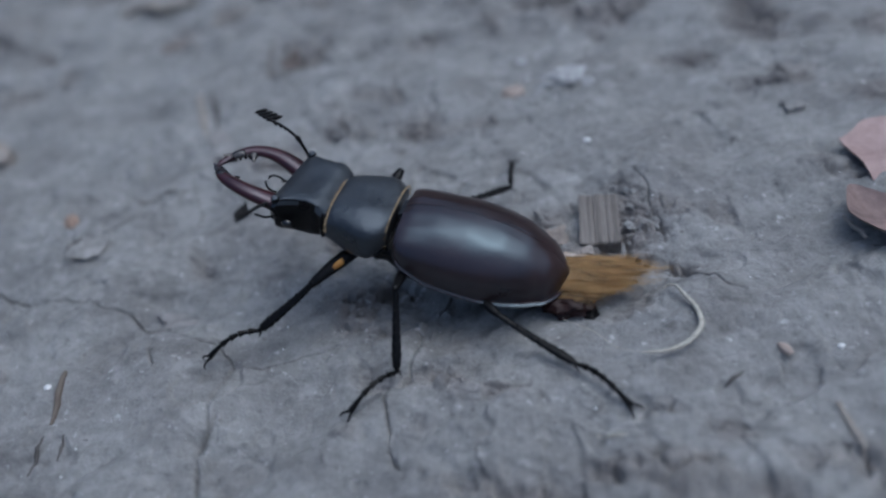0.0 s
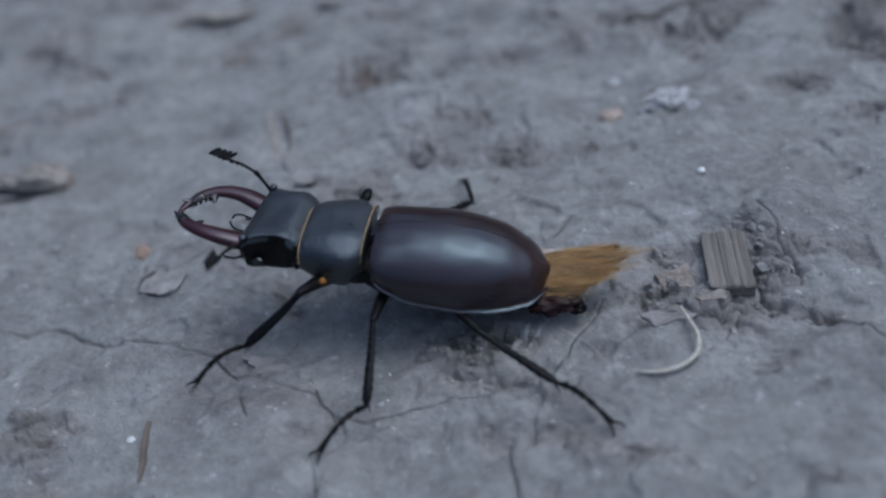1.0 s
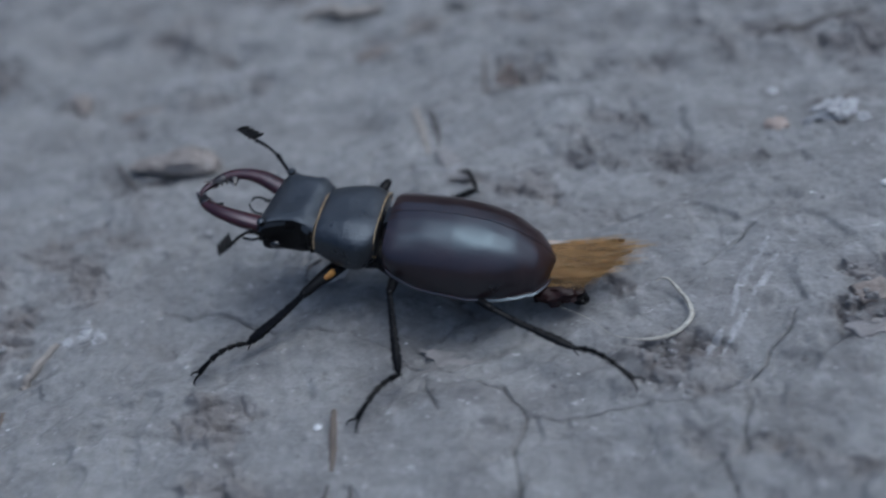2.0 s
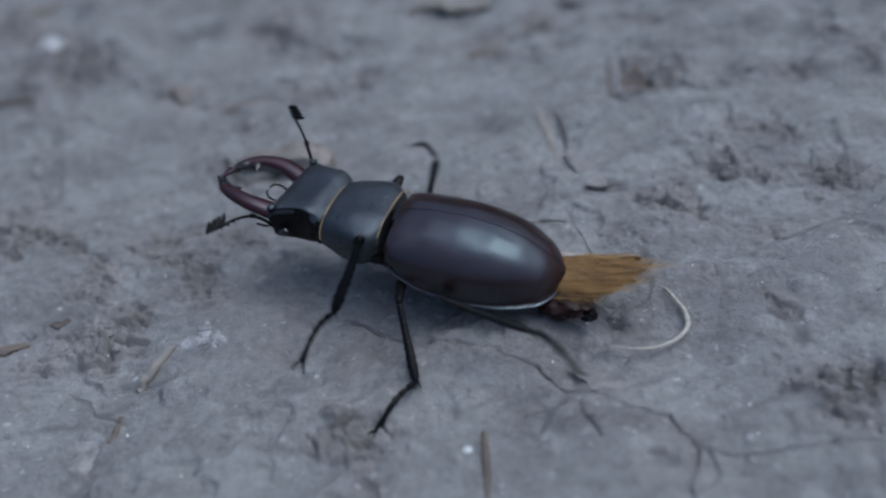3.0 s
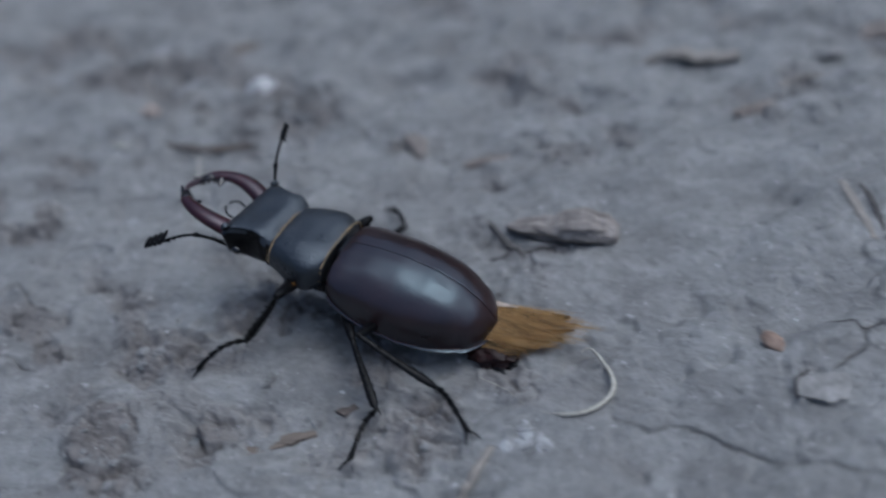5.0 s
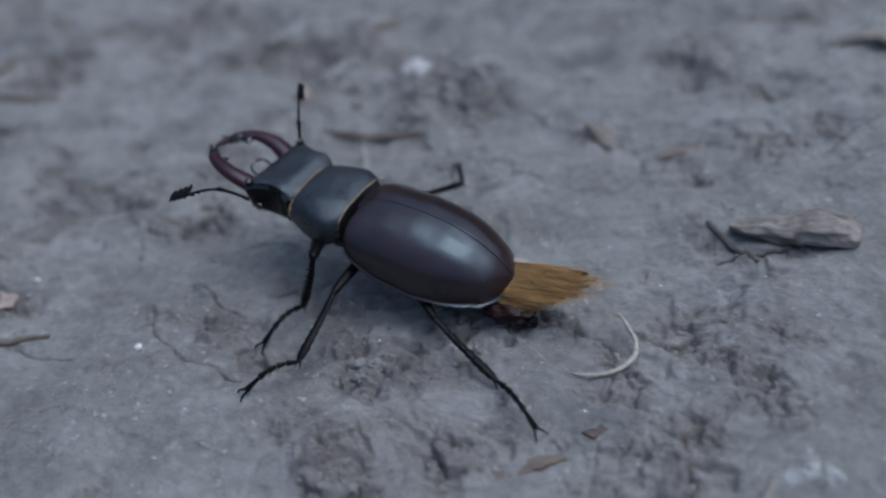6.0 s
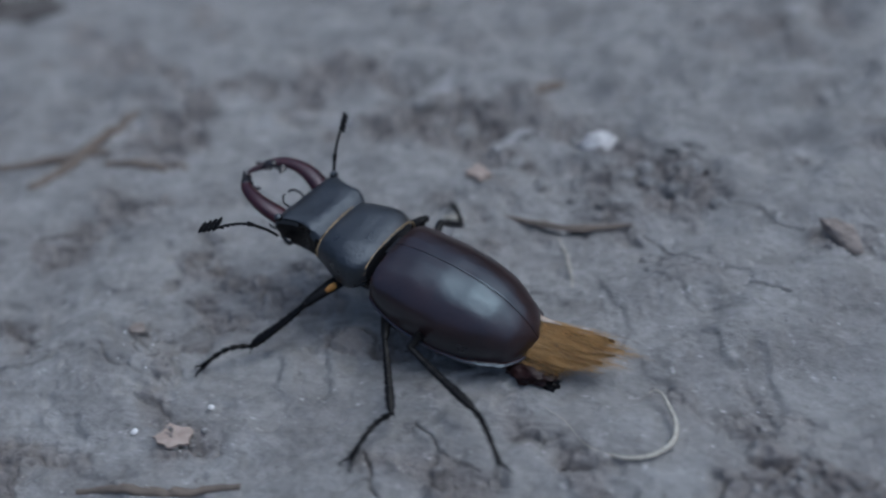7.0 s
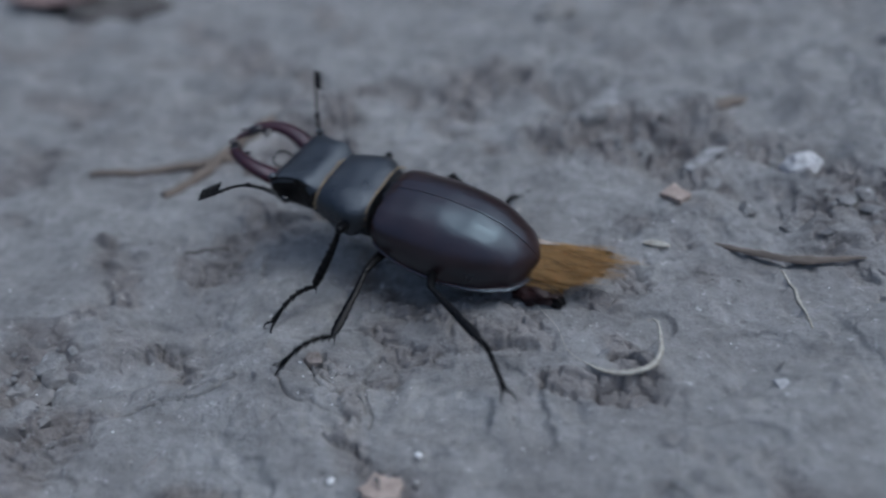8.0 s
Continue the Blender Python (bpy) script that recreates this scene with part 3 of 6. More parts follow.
def wing_case(side):
    """One elytron: a domed shell with a raised rim, closed below."""
    us = [0, 0.012, 0.03] + list(np.linspace(0.06, 0.9, 30)) + [0.93, 0.955, 0.972, 0.985, 0.994, 1.0]
    half = [(0, 8.2), (0.03, 9.2), (0.10, 9.7), (0.3, 10.1), (0.5, 10.0), (0.68, 9.0), (0.8, 7.5), (0.9, 5.5), (0.96, 3.6), (1, 0.6)]
    top = [(0, 1.9), (0.05, 2.6), (0.2, 3.2), (0.4, 3.2), (0.6, 2.4), (0.75, 1.0), (0.88, -1.3), (0.96, -3.6), (1, -5.2)]
    rim = [(0, -1.8), (0.05, -3.2), (0.2, -5.3), (0.5, -6.6), (0.8, -6.9), (1, -6.8)]
    angles = [0, 0.5, 1.1, 2.0, 3.5] + list(np.linspace(6, 90, 18))
    rings = []
    for u in us:
        x = -0.6 - 29.0 * u
        w, t, r = float(curve_at(u, half)), float(curve_at(u, top)), float(curve_at(u, rim))
        w = w * math.sqrt(max(0.0, 1 - max(0, (u - 0.86) / 0.14) ** 2.6)) * 1.0 + 0.35 if u > 0.86 else w
        ring = []
        for a in angles:
            s, c = math.sin(radians(a)), math.cos(radians(a))
            y = 0.07 + (w - 0.07) * s**0.92
            z = r + (t - r) * c**0.82
            z -= 0.03 * math.exp(-((y - 0.07) / 0.12) ** 2)
            z += 0.05 * math.sin(y * 2.1 + 3) * (1 - u)
            dent = noise.noise(Vector((x * 0.16, y * 0.42, side * 7.0))) + 0.5 * noise.noise(Vector((x * 0.35, y * 0.9, side * 3.0)))
            z += 0.16 * dent * min(1.0, a / 12)
            ring.append((x, side * y, z))
        lip = 0.5 + 0.85 * max(0.0, (u - 0.5) / 0.5) if u > 0.02 else 0.1
        ring += [(x, side * (w + lip * 0.55), r + 0.10), (x, side * (w + lip), r - 0.12), (x, side * (w + lip * 0.9), r - 0.42),
                 (x, side * (w + 0.1), r - 0.75), (x, side * (w * 0.8), r - 0.7), (x, side * 0.07, r - 0.5)]
        rings.append(ring)
    return loft(rings, close_ends=True, closed=True)


for side in (1, -1):
    part("wing_case", wing_case(side), WING_CASE, beetle, "glossy dark chestnut wing case with a pale-edged rim")

# small shield between the wing cases
part("scutellum", loft([[(0.2, -2.2, 1.4), (0.2, 2.2, 1.4), (0.2, 2.2, 0.4), (0.2, -2.2, 0.4)],
                        [(-1.6, -1.5, 2.1), (-1.6, 1.5, 2.1), (-1.6, 1.5, 0.8), (-1.6, -1.5, 0.8)],
                        [(-3.4, -0.2, 2.55), (-3.4, 0.2, 2.55), (-3.4, 0.2, 1.2), (-3.4, -0.2, 1.2)]]), BLACK_SHIELD, beetle)

# neck shield
xs = [0.9, 1.0, 1.25, 1.7, 2.4, 3.2, 4.0, 5.0, 6.0, 7.0, 8.0, 9.0, 10.0, 10.8, 11.2, 11.4]
half = [(0.9, 7.0), (1.7, 7.9), (2.6, 8.7), (3.8, 9.1), (6, 8.8), (8, 8.2), (10, 7.5), (11.4, 7.1)]
top = [(0.9, 2.0), (1.5, 2.4), (3, 2.8), (6, 3.0), (9, 2.8), (11, 2.3), (11.4, 1.9)]
bottom = [(0.9, -4.2), (4, -5.6), (8, -5.4), (11.4, -4.0)]
edge = [(0.9, -1.4), (3, -2.4), (7, -2.3), (11.4, -1.4)]
shield = body_loft(xs, half, top, bottom, edge, 3.1, 64)
for v in shield.verts:
    # a faint groove along the middle, shallow dents to its sides
    if v.co.z > -2:
        v.co.z += 0.20 * noise.noise(v.co * 0.32) + 0.09 * noise.noise(v.co * 0.8) - 0.14 * math.exp(-(v.co.y / 0.9) ** 2)
part("neck_shield", shield, BLACK_SHIELD, beetle, "satin black neck shield")


def fringe(x, hw, top, edge, lean, near, seed):
    """A band of short golden hairs across the back, thinner on the left half."""
    rnd = random.Random(seed)
    bm = bmesh.new()
    for k in range(170):
        a = radians(-4 + 190 * k / 169)
        if math.cos(a) > 0.15 and rnd.random() > near:
            continue
        y, z = hw * math.copysign(abs(math.cos(a)) ** 0.8, math.cos(a)), edge + (top - edge) * max(-0.1, math.sin(a)) ** 0.8 if math.sin(a) > 0 else edge - 0.2
        p = Vector((x, y, z))
        d = Vector((lean + rnd.uniform(-0.3, 0.3), rnd.uniform(-0.4, 0.4), 0.2 + rnd.uniform(-0.2, 0.2))).normalized()
        s = d.cross(Vector((0, y, z + 3))).normalized() * 0.07
        q = p + d * rnd.uniform(0.3, 0.7)
        n = d.cross(s).normalized() * 0.06
        low = [bm.verts.new(p + s), bm.verts.new(p - s * 0.5 + n), bm.verts.new(p - s * 0.5 - n)]
        tip = bm.verts.new(q)
        for i in range(3):
            bm.faces.new((low[i], low[(i + 1) % 3], tip))
    seam = []
    for k in range(40):
        a = radians(28 + 156 * k / 39)
        y, z = hw * math.copysign(abs(math.cos(a)) ** 0.8, math.cos(a)), edge + (top - edge) * max(0.0, math.sin(a)) ** 0.8
        seam.append((x + 0.12 * lean, y, z + 0.05))
    return join(bm, tube(seam, [0.03] + [0.10] * 38 + [0.03], 6))


part("hair_fringe", fringe(11.15, 7.3, 2.25, -1.2, 0.8, 0.4, 1), GOLD_HAIR, beetle, "golden hair fringe behind the head")
part("hair_fringe", fringe(1.05, 7.8, 2.3, -1.2, -0.9, 0.12, 2), GOLD_HAIR, beetle, "golden hair fringe at the waist")

# head, turned a little to its right
HEAD_TURN = Matrix.Translation((11.5, 0, 0)) @ Matrix.Rotation(radians(-4.3), 4, "Z") @ Matrix.Translation((-11.5, 0, 0))


def on_head(bm):
    bm.transform(HEAD_TURN)
    return bm


xs = [11.2, 11.8, 12.4, 13.0, 13.8, 14.8, 16.0, 17.2, 18.4, 19.4, 20.2, 20.8, 21.3, 21.8]
half = [(11.2, 6.6), (12.2, 7.3), (13.3, 7.7), (15, 7.2), (17, 7.5), (19.4, 8.6), (20.4, 8.5), (21.2, 6.6), (21.8, 5.4)]
top = [(11.2, 1.9), (12.6, 2.9), (13.8, 3.3), (16, 3.2), (19, 2.9), (20.4, 2.3), (21.3, 1.1), (21.8, 0.2)]
bottom = [(11.2, -4.0), (15, -5.0), (20, -4.4), (21.8, -3.0)]
edge = [(11.2, 0.3), (13.5, 2.0), (16, 1.9), (19.4, 1.6), (21.8, -0.6)]
head_bm = body_loft(xs, half, top, bottom, edge, 6.5, 72)
for v in head_bm.verts:
    # sunken middle of the forehead and a low ridge along each side
    if v.co.z > 1.5 and v.co.x < 20.5:
        v.co.z -= 0.55 * math.exp(-(v.co.y / 4.2) ** 2) * min(1, max(0, (v.co.x - 13.0) / 2.5))
    if v.co.z > 0.5:
        v.co.z += 0.16 * noise.noise(v.co * 0.4) + 0.07 * noise.noise(v.co * 1.1)
    # cheeks slope outwards below the flat forehead
    low = min(1.0, max(0.0, (2.2 - v.co.z) / 3.4))
    v.co.y *= (0.80 if v.co.y > 0 else 0.95) + (0.16 if v.co.y > 0 else 0.03) * math.sin(math.pi * min(low, 0.75) / 1.5)
    if v.co.z < -1 and 12 < v.co.x < 21:
        v.co.y *= 0.85
horn = [ball(0.75, 0.9, 0.75, 2, 0.1, k) for k in range(2)]
for bm, side in zip(horn, (1, -1)):
    bm.transform(Matrix.Translation((19.9, (6.9 if side > 0 else 7.7) * side, 2.5)))
head_all = on_head(join(head_bm, *horn))
head_all.normal_update()
bmesh.ops.recalc_face_normals(head_all, faces=head_all.faces)
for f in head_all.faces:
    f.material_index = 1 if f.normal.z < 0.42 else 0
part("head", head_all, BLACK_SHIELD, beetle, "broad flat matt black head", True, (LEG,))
for side in (1, -1):
    bm = ball(1.05, 0.7, 0.85, 2)
    bm.transform(Matrix.Translation((17.6, side * 7.5, -1.5)))
    part("eye", on_head(bm), EYE, beetle, "small shiny black eye")
    # lower mouth feelers
    pts = spline([(20.5, side * 3.6, -2.6), (22.6, side * 5.0, -3.4), (24.0, side * 5.6, -3.0), (25.0, side * 5.2, -3.2)], 9)
    part("palp", on_head(tube(pts, [0.22] * 8 + [0.12], 7)), LEG, beetle)
    pts = spline([(21.2, side * 1.4, -0.6), (23.4, side * 2.0, 0.2), (24.6, side * 1.2, 0.8), (24.9, side * 0.3, 0.6)], 9)
    part("palp", on_head(tube(pts, [0.2] * 8 + [0.1], 7)), LEG, beetle)
part("upper_lip", on_head(loft([[(20.8, -2.6, 0.5), (20.8, 2.6, 0.5), (20.8, 2.2, -1.5), (20.8, -2.2, -1.5)], [(22.3, -0.9, -0.7), (22.3, 0.9, -0.7), (22.3, 0.7, -1.5), (22.3, -0.7, -1.5)]])), BLACK_SHIELD, beetle)


def jaw(side):
    line = spline([(20.4, 4.7, -0.2), (22.8, 5.2, 0.7), (25.4, 5.5, 1.5), (28.2, 5.2, 2.0), (30.8, 4.2, 2.1), (32.8, 2.4, 1.7), (33.9, 0.5, 1.2)], 30)
    spread = 1.0 if side > 0 else 1.13
    line = [(p[0] + (0.0 if side > 0 else 0.5 * max(0.0, (p[0] - 30) / 4)), p[1] * side * spread + (0.0 if side > 0 else 1.2 * max(0.0, (p[0] - 30) / 4) ** 2), p[2]) for p in line]
    rad = list(np.interp(np.linspace(0, 1, 30), [0, 0.25, 0.55, 0.8, 0.94, 1], [1.95, 1.75, 1.28, 0.86, 0.58, 0.2]))
    body = tube(line, rad, 14, 0.66)
    return body


def jaw_tip(side):
    up = tube(spline([(32.4, 2.9 * side, 1.5), (33.4, 2.2 * side, 2.0), (34.2, 1.5 * side, 2.4)], 8), list(np.linspace(0.75, 0.12, 8)), 9, 0.8)
    low = tube(spline([(32.4, 2.8 * side, 1.4), (33.6, 1.6 * side, 1.2), (34.1, 0.3 * side, 0.9)], 8), list(np.linspace(0.8, 0.12, 8)), 9, 0.8)
    bristles = []
    for k in range(7):
        f = k / 6
        x, y = 29.4 + 3.4 * f, (4.9 - 2.4 * f) * side
        bristles.append(tube([(x, y, 1.9), (x - 0.25, y - 0.75 * side, 2.3), (x - 0.3, y - 1.15 * side, 2.15)], [0.34, 0.26, 0.05], 6, 0.9))
    cap = tube(spline([(30.9, 4.15 * side, 2.15), (32.2, 3.1 * side, 2.0), (33.2, 1.9 * side, 1.6)], 9), [0.3, 0.85, 0.92, 0.9, 0.86, 0.8, 0.72, 0.6, 0.4], 10, 0.75)
    teeth = [tube(spline([(29.6, 4.3 * side, 1.9), (29.2, 3.3 * side, 1.8), (28.7, 2.5 * side, 1.7)], 6), [0.85, 0.75, 0.6, 0.45, 0.3, 0.08], 9, 0.75)]
    for x, y, size in ((31.0, 3.7, 0.35), (30.4, 4.0, 0.32), (31.7, 3.0, 0.35)):
        teeth.append(tube([(x, y * side, 1.5), (x - 0.35, (y - 0.5) * side, 1.55), (x - 0.5, (y - 0.85) * side, 1.55)], [size, size * 0.7, 0.06], 7, 0.8))
    return join(up, low, cap, *bristles, *teeth)


for side in (1, -1):
    j = part("jaw", on_head(jaw(side)), JAW, beetle, "long curved dark red jaw with small teeth")
    part("jaw_tip", on_head(jaw_tip(side)), JAW_TIP, j, "black forked jaw tip")


def antenna():
    """From its base along x: a long stalk, an elbow, small beads and a comb of four plates."""
    stalk = tube(spline([(0, 0, 0), (2.2, 0, 1.1), (5.2, 0, 1.9)], 9), list(np.linspace(0.27, 0.30, 8)) + [0.46], 8)
    knob = ball(0.62, 0.48, 0.48, 2)
    knob.transform(Matrix.Translation((5.4, 0, 1.9)))
    beads = [knob]
    for k in range(5):
        b = ball(0.58, 0.31, 0.31, 1)
        b.transform(Matrix.Translation((6.4 + 0.86 * k, 0, 1.72 - 0.10 * k - 0.07 * k * k)))
        beads.append(b)
    beads.append(tube(spline([(5.4, 0, 1.9), (7.4, 0, 1.6), (9.2, 0, 0.9), (10.6, 0, 0.1)], 9), [0.3] + [0.22] * 8, 7))
    return join(stalk, *beads)


def antenna_comb():
    plates = []
    for k in range(4):
        b = ball(0.42, 0.3, 1.55 - 0.1 * k, 2)
        b.transform(Matrix.Translation((10.9 + 0.8 * k, 0, 0.05 - 0.42 * k)) @ Matrix.Rotation(radians(40), 4, "X") @ Matrix.Rotation(radians(-25), 4, "Y") @ Matrix.Translation((0, 0, 0.7)))
        plates.append(b)
    stem = tube([(10.4, 0, 0.25), (13.4, 0, -1.3)], [0.34, 0.28], 8)
    return join(stem, *plates)


ANTENNAE = []
for side in (1, -1):
    a = part("antenna", antenna(), LEG, beetle, "elbowed black antenna")
    part("comb", antenna_comb(), LEG, a, "comb-like antenna club")
    ANTENNAE.append(a)

# underside: breast and abdomen
xs = [6.5, 5, 3, 1, -1, -3, -6, -10, -14, -18, -22, -25, -27.5]
half = [(-27.5, 3.0), (-24, 6.5), (-18, 8.6), (-10, 9.2), (-3, 8.6), (1, 6.4), (4, 6.6), (6.5, 4)]
top = [(-27.5, -6.4), (-10, -4.6), (0, -1.5), (6.5, -3)]
bottom = [(-27.5, -8.6), (-20, -9.6), (-10, -10.0), (-3, -9.6), (1, -7.6), (4, -8), (6.5, -6)]
edge = [(-27.5, -7.2), (-10, -5.8), (0, -4.0), (6.5, -4.5)]
part("underside", body_loft(xs, half, top, bottom, edge, 2.2, 24), LEG, beetle, "black underside of breast and abdomen")

# torn end of the abdomen under the wing cases
bm = ball(5.0, 3.6, 2.0, 4, 0.26, 3, 1.6)
part("abdomen_end", bm, RUSSET, beetle, "dark russet torn end of the abdomen").matrix_basis = pose(-29.5 * MM, 2.4 * MM, -9.4 * MM, 0, 6, 0)
bm = ball(1.5, 1.3, 1.1, 3, 0.35, 8, 2)
part("abdomen_knob", bm, LEG, beetle, "blackened tip of the abdomen").matrix_basis = pose(-34.0 * MM, 3.4 * MM, -10.2 * MM)


def wing_fold(base, tip, wide, seed):
    """One fold of the silky membrane: a pleated sheet that narrows to a ragged end."""
    rnd = random.Random(seed)
    a, b = np.array(base, float), np.array(tip, float)
    mid = (a + b) / 2 + np.array([0, rnd.uniform(-0.4, 0.4), rnd.uniform(-0.9, -0.3)])
    line, nv = spline([a, mid, b], 30), 44
    short = [0.80 - 0.22 * abs(2 * k / (nv - 1) - 1) ** 2 + 0.05 * math.sin(k * 0.35 + seed) + 0.02 * rnd.random() for k in range(nv)]
    rings = []
    for i in range(30):
        u = i / 29
        row = []
        for k in range(nv):
            v = 2 * k / (nv - 1) - 1
            p = line[min(29, int(29 * u * short[k]))] * (1 - (29 * u * short[k]) % 1) + line[min(29, int(29 * u * short[k]) + 1)] * ((29 * u * short[k]) % 1)
            w = wide * (0.55 + 0.50 * math.sin(math.pi * min(1.0, 0.15 + 0.75 * u))) * (1 - 0.62 * u**1.6)
            pleat = 0.10 * math.sin(v * 8 + 1.6 * math.sin(3 * u + seed)) + 0.42 * math.sin(v * 3.6 + seed + 1.5 * u)
            row.append((p[0] + 0.12 * pleat, p[1] + w * v + 0.25 * math.sin(5 * u + 2 * v + seed), p[2] + pleat * (0.5 + 0.6 * u) - 0.35 * w * v * v + 0.25 * u * math.sin(9 * u + 3 * v)))
        rings.append(row + [(x, y, z - 0.05) for x, y, z in row[::-1]])
    return loft(rings)


def frayed_edge(folds, count, seed):
    """Torn veins and fibres that reach out past the folds."""
    rnd = random.Random(seed)
    out = []
    for k in range(count):
        base, tip, wide = rnd.choice(folds)
        v = rnd.uniform(-1, 1)
        reach = rnd.triangular(0.6, 1.15, 0.85) - 0.16 * abs(v)
        a, b = np.array(base, float), np.array(tip, float)
        start = a + (b - a) * rnd.uniform(0.02, 0.3) + np.array([0, wide * 0.8 * v, -0.25 * wide * v * v + 0.15])
        end = a + (b - a) * reach + np.array([0, wide * 0.62 * v + rnd.gauss(0, 0.45), -0.2 * wide * v * v + rnd.gauss(0, 0.4)])
        mid = (start + end) / 2 + np.array([0, rnd.gauss(0, 0.35), rnd.uniform(-0.8, 0.2)])
        thin = rnd.uniform(0.03, 0.07)
        out.append(tube(spline([start, mid, end], 7), [thin * f for f in (0.8, 1.0, 1.0, 0.95, 0.8, 0.6, 0.2)], 4, 0.6))
    return join(*out)


FOLDS = {-1: [((-25.4, -2.8, -5.2), (-43.4, -5.2, -3.3), 1.9), ((-25.4, -1.2, -4.9), (-45.8, -4.2, -3.1), 2.0), ((-25.4, 0.2, -5.2), (-45.0, -3.0, -3.7), 1.9)],
         1: [((-25.4, 1.4, -5.8), (-43.8, -1.6, -4.4), 1.9), ((-25.6, 2.4, -6.5), (-41.2, 0.0, -5.4), 1.8), ((-26.0, 3.2, -7.4), (-37.2, 1.9, -6.8), 1.4)]}
for side in (-1, 1):
    w = part("hind_wing", wing_fold(*FOLDS[side][0], 40 + side), AMBER, beetle, "crumpled silky amber hind wing, frayed at the end")
    for k, fold in enumerate(FOLDS[side][1:]):
        part("wing_fold", wing_fold(*fold, 50 + 7 * k + side), AMBER, w)
    part("frayed_edge", frayed_edge(FOLDS[side], 420, 70 + side), FIBRE, w, "fine torn amber fibres")
    if side < 0:
        bm = tube(spline([(-25.0, -3.4, -4.6), (-28.0, -3.9, -4.5), (-31.4, -4.4, -4.4)], 7), [0.25, 0.5, 0.65, 0.6, 0.4, 0.25, 0.08], 8, 0.3)
        part("wing_base", bm, PALE_SKIN, w, "pale folded wing base")

# ---- legs ----
LENGTHS = {"front": (9.6, 13.0, 11.5), "middle": (9.0, 13.5, 11.5), "hind": (11.0, 15.5, 12.0)}
BENDS = {"front": (-0.35, 0.35, 0.8), "middle": (0.1, 0.4, 0.8), "hind": (0.40, 0.75, 0.5)}
HIPS = {"front": (6.5, 4.6, -5.6), "middle": (-2.5, 5.6, -7.0), "hind": (-11.0, 4.6, -8.0)}


def femur(n, thick):
    return join(tube(spline([(-0.8, 0, -0.3), (n * 0.3, 0, 0.15), (n * 0.7, 0, 0.2), (n + 0.3, 0, 0)], 12),
                     [thick * k for k in (0.75, 0.95, 1.08, 1.15, 1.15, 1.1, 1.03, 0.95, 0.88, 0.82, 0.8, 0.45)], 10, 0.8), ball(0.85 * thick, 0.8 * thick, 0.8 * thick, 2))


def tibia(n, thick, front):
    rad = [thick * k for k in (0.6, 0.68, 0.72, 0.75, 0.78, 0.82, 0.86, 0.92, 1.0, 1.08, 1.0, 0.5)]
    rad = [r * (1 + 0.13 * math.sin(2.4 * k)) for k, r in enumerate(np.interp(np.linspace(0, 11, 30), range(12), rad))]
    pieces = [tube(spline([(0, 0, 0), (n * 0.4, 0, -0.25), (n, 0, 0)], 30), rad, 9, 0.75)]
    knob = ball(0.78 * thick, 0.75 * thick, 0.75 * thick, 2)
    pieces.append(knob)
    for k in range(6 if front else 5):
        x = n * (0.25 + 0.13 * k)
        pieces.append(tube([(x, 0, 0.4 * thick), (x + 0.35, 0, 0.4 * thick + 0.38)], [0.2, 0.04], 6))
        pieces.append(tube([(x + 0.4, 0, -0.4 * thick), (x + 0.75, 0, -0.4 * thick - 0.28)], [0.17, 0.04], 6))
    for s in (-1, 1):
        pieces.append(tube([(n - 0.4, 0.3 * s, -0.2), (n + 0.9, 0.6 * s, -0.7)], [0.2, 0.04], 6))
    return join(*pieces)


def tarsus(n):
    """Five beads in an arch, the last the longest, and two long hooked claws."""
    pieces, x = [], 0.0
    arch = lambda f: 1.9 * math.sin(math.pi * f**0.85) * (1 - 0.25 * f)
    for k, f in enumerate((0.15, 0.15, 0.15, 0.17, 0.30)):
        a, b = x, x + f * n
        line = [(a + (b - a) * g, 0, arch((a + (b - a) * g) / n)) for g in (0, 0.3, 0.65, 0.93, 1.0)]
        pieces.append(tube(line, [0.32, 0.40, 0.50, 0.58, 0.36], 8))
        zb = arch(b / n)
        for s in (-1, 1):
            pieces.append(tube([(b - 0.3, 0.15 * s, zb - 0.2), (b + 0.1, 0.3 * s, zb - 0.62)], [0.11, 0.03], 5))
        x = b
    for s in (-1, 1):
        pieces.append(tube(spline([(x - 0.3, 0.1 * s, 0.15), (x + 0.7, 0.75 * s, 0.35), (x + 1.5, 1.15 * s, -0.1), (x + 1.5, 1.2 * s, -0.75)], 9), list(np.linspace(0.27, 0.05, 9)), 6))
    return join(*pieces)


LEGS = []
for pair in ("front", "middle", "hind"):
    for side in (1, -1) if pair != "hind" else (1,):
        n1, n2, n3 = LENGTHS[pair]
        th = {"front": 1.25, "middle": 0.95, "hind": 0.95}[pair]
        a = part("femur", femur(n1, th), LEG, beetle, "shiny black upper leg")
        b = part("tibia", tibia(n2, th * 0.82, pair == "front"), LEG, beetle, "thin spiny black lower leg")
        c = part("tarsus", tarsus(n3 - 1.0), LEG, beetle, "jointed black foot with two claws")
        if pair == "front":
            hair = tube(spline([(2.2, 0, 0.95), (4.2, 0, 1.25), (6.0, 0, 1.0)], 7), [0.1, 0.42, 0.55, 0.58, 0.5, 0.35, 0.08], 8, 0.55)
            hair.transform(Matrix.Rotation(radians(-55 * side), 4, "X"))
            part("hair_patch", hair, ORANGE_HAIR, a, "orange hair patch on the front leg")
        LEGS.append((pair, side, a, b, c))

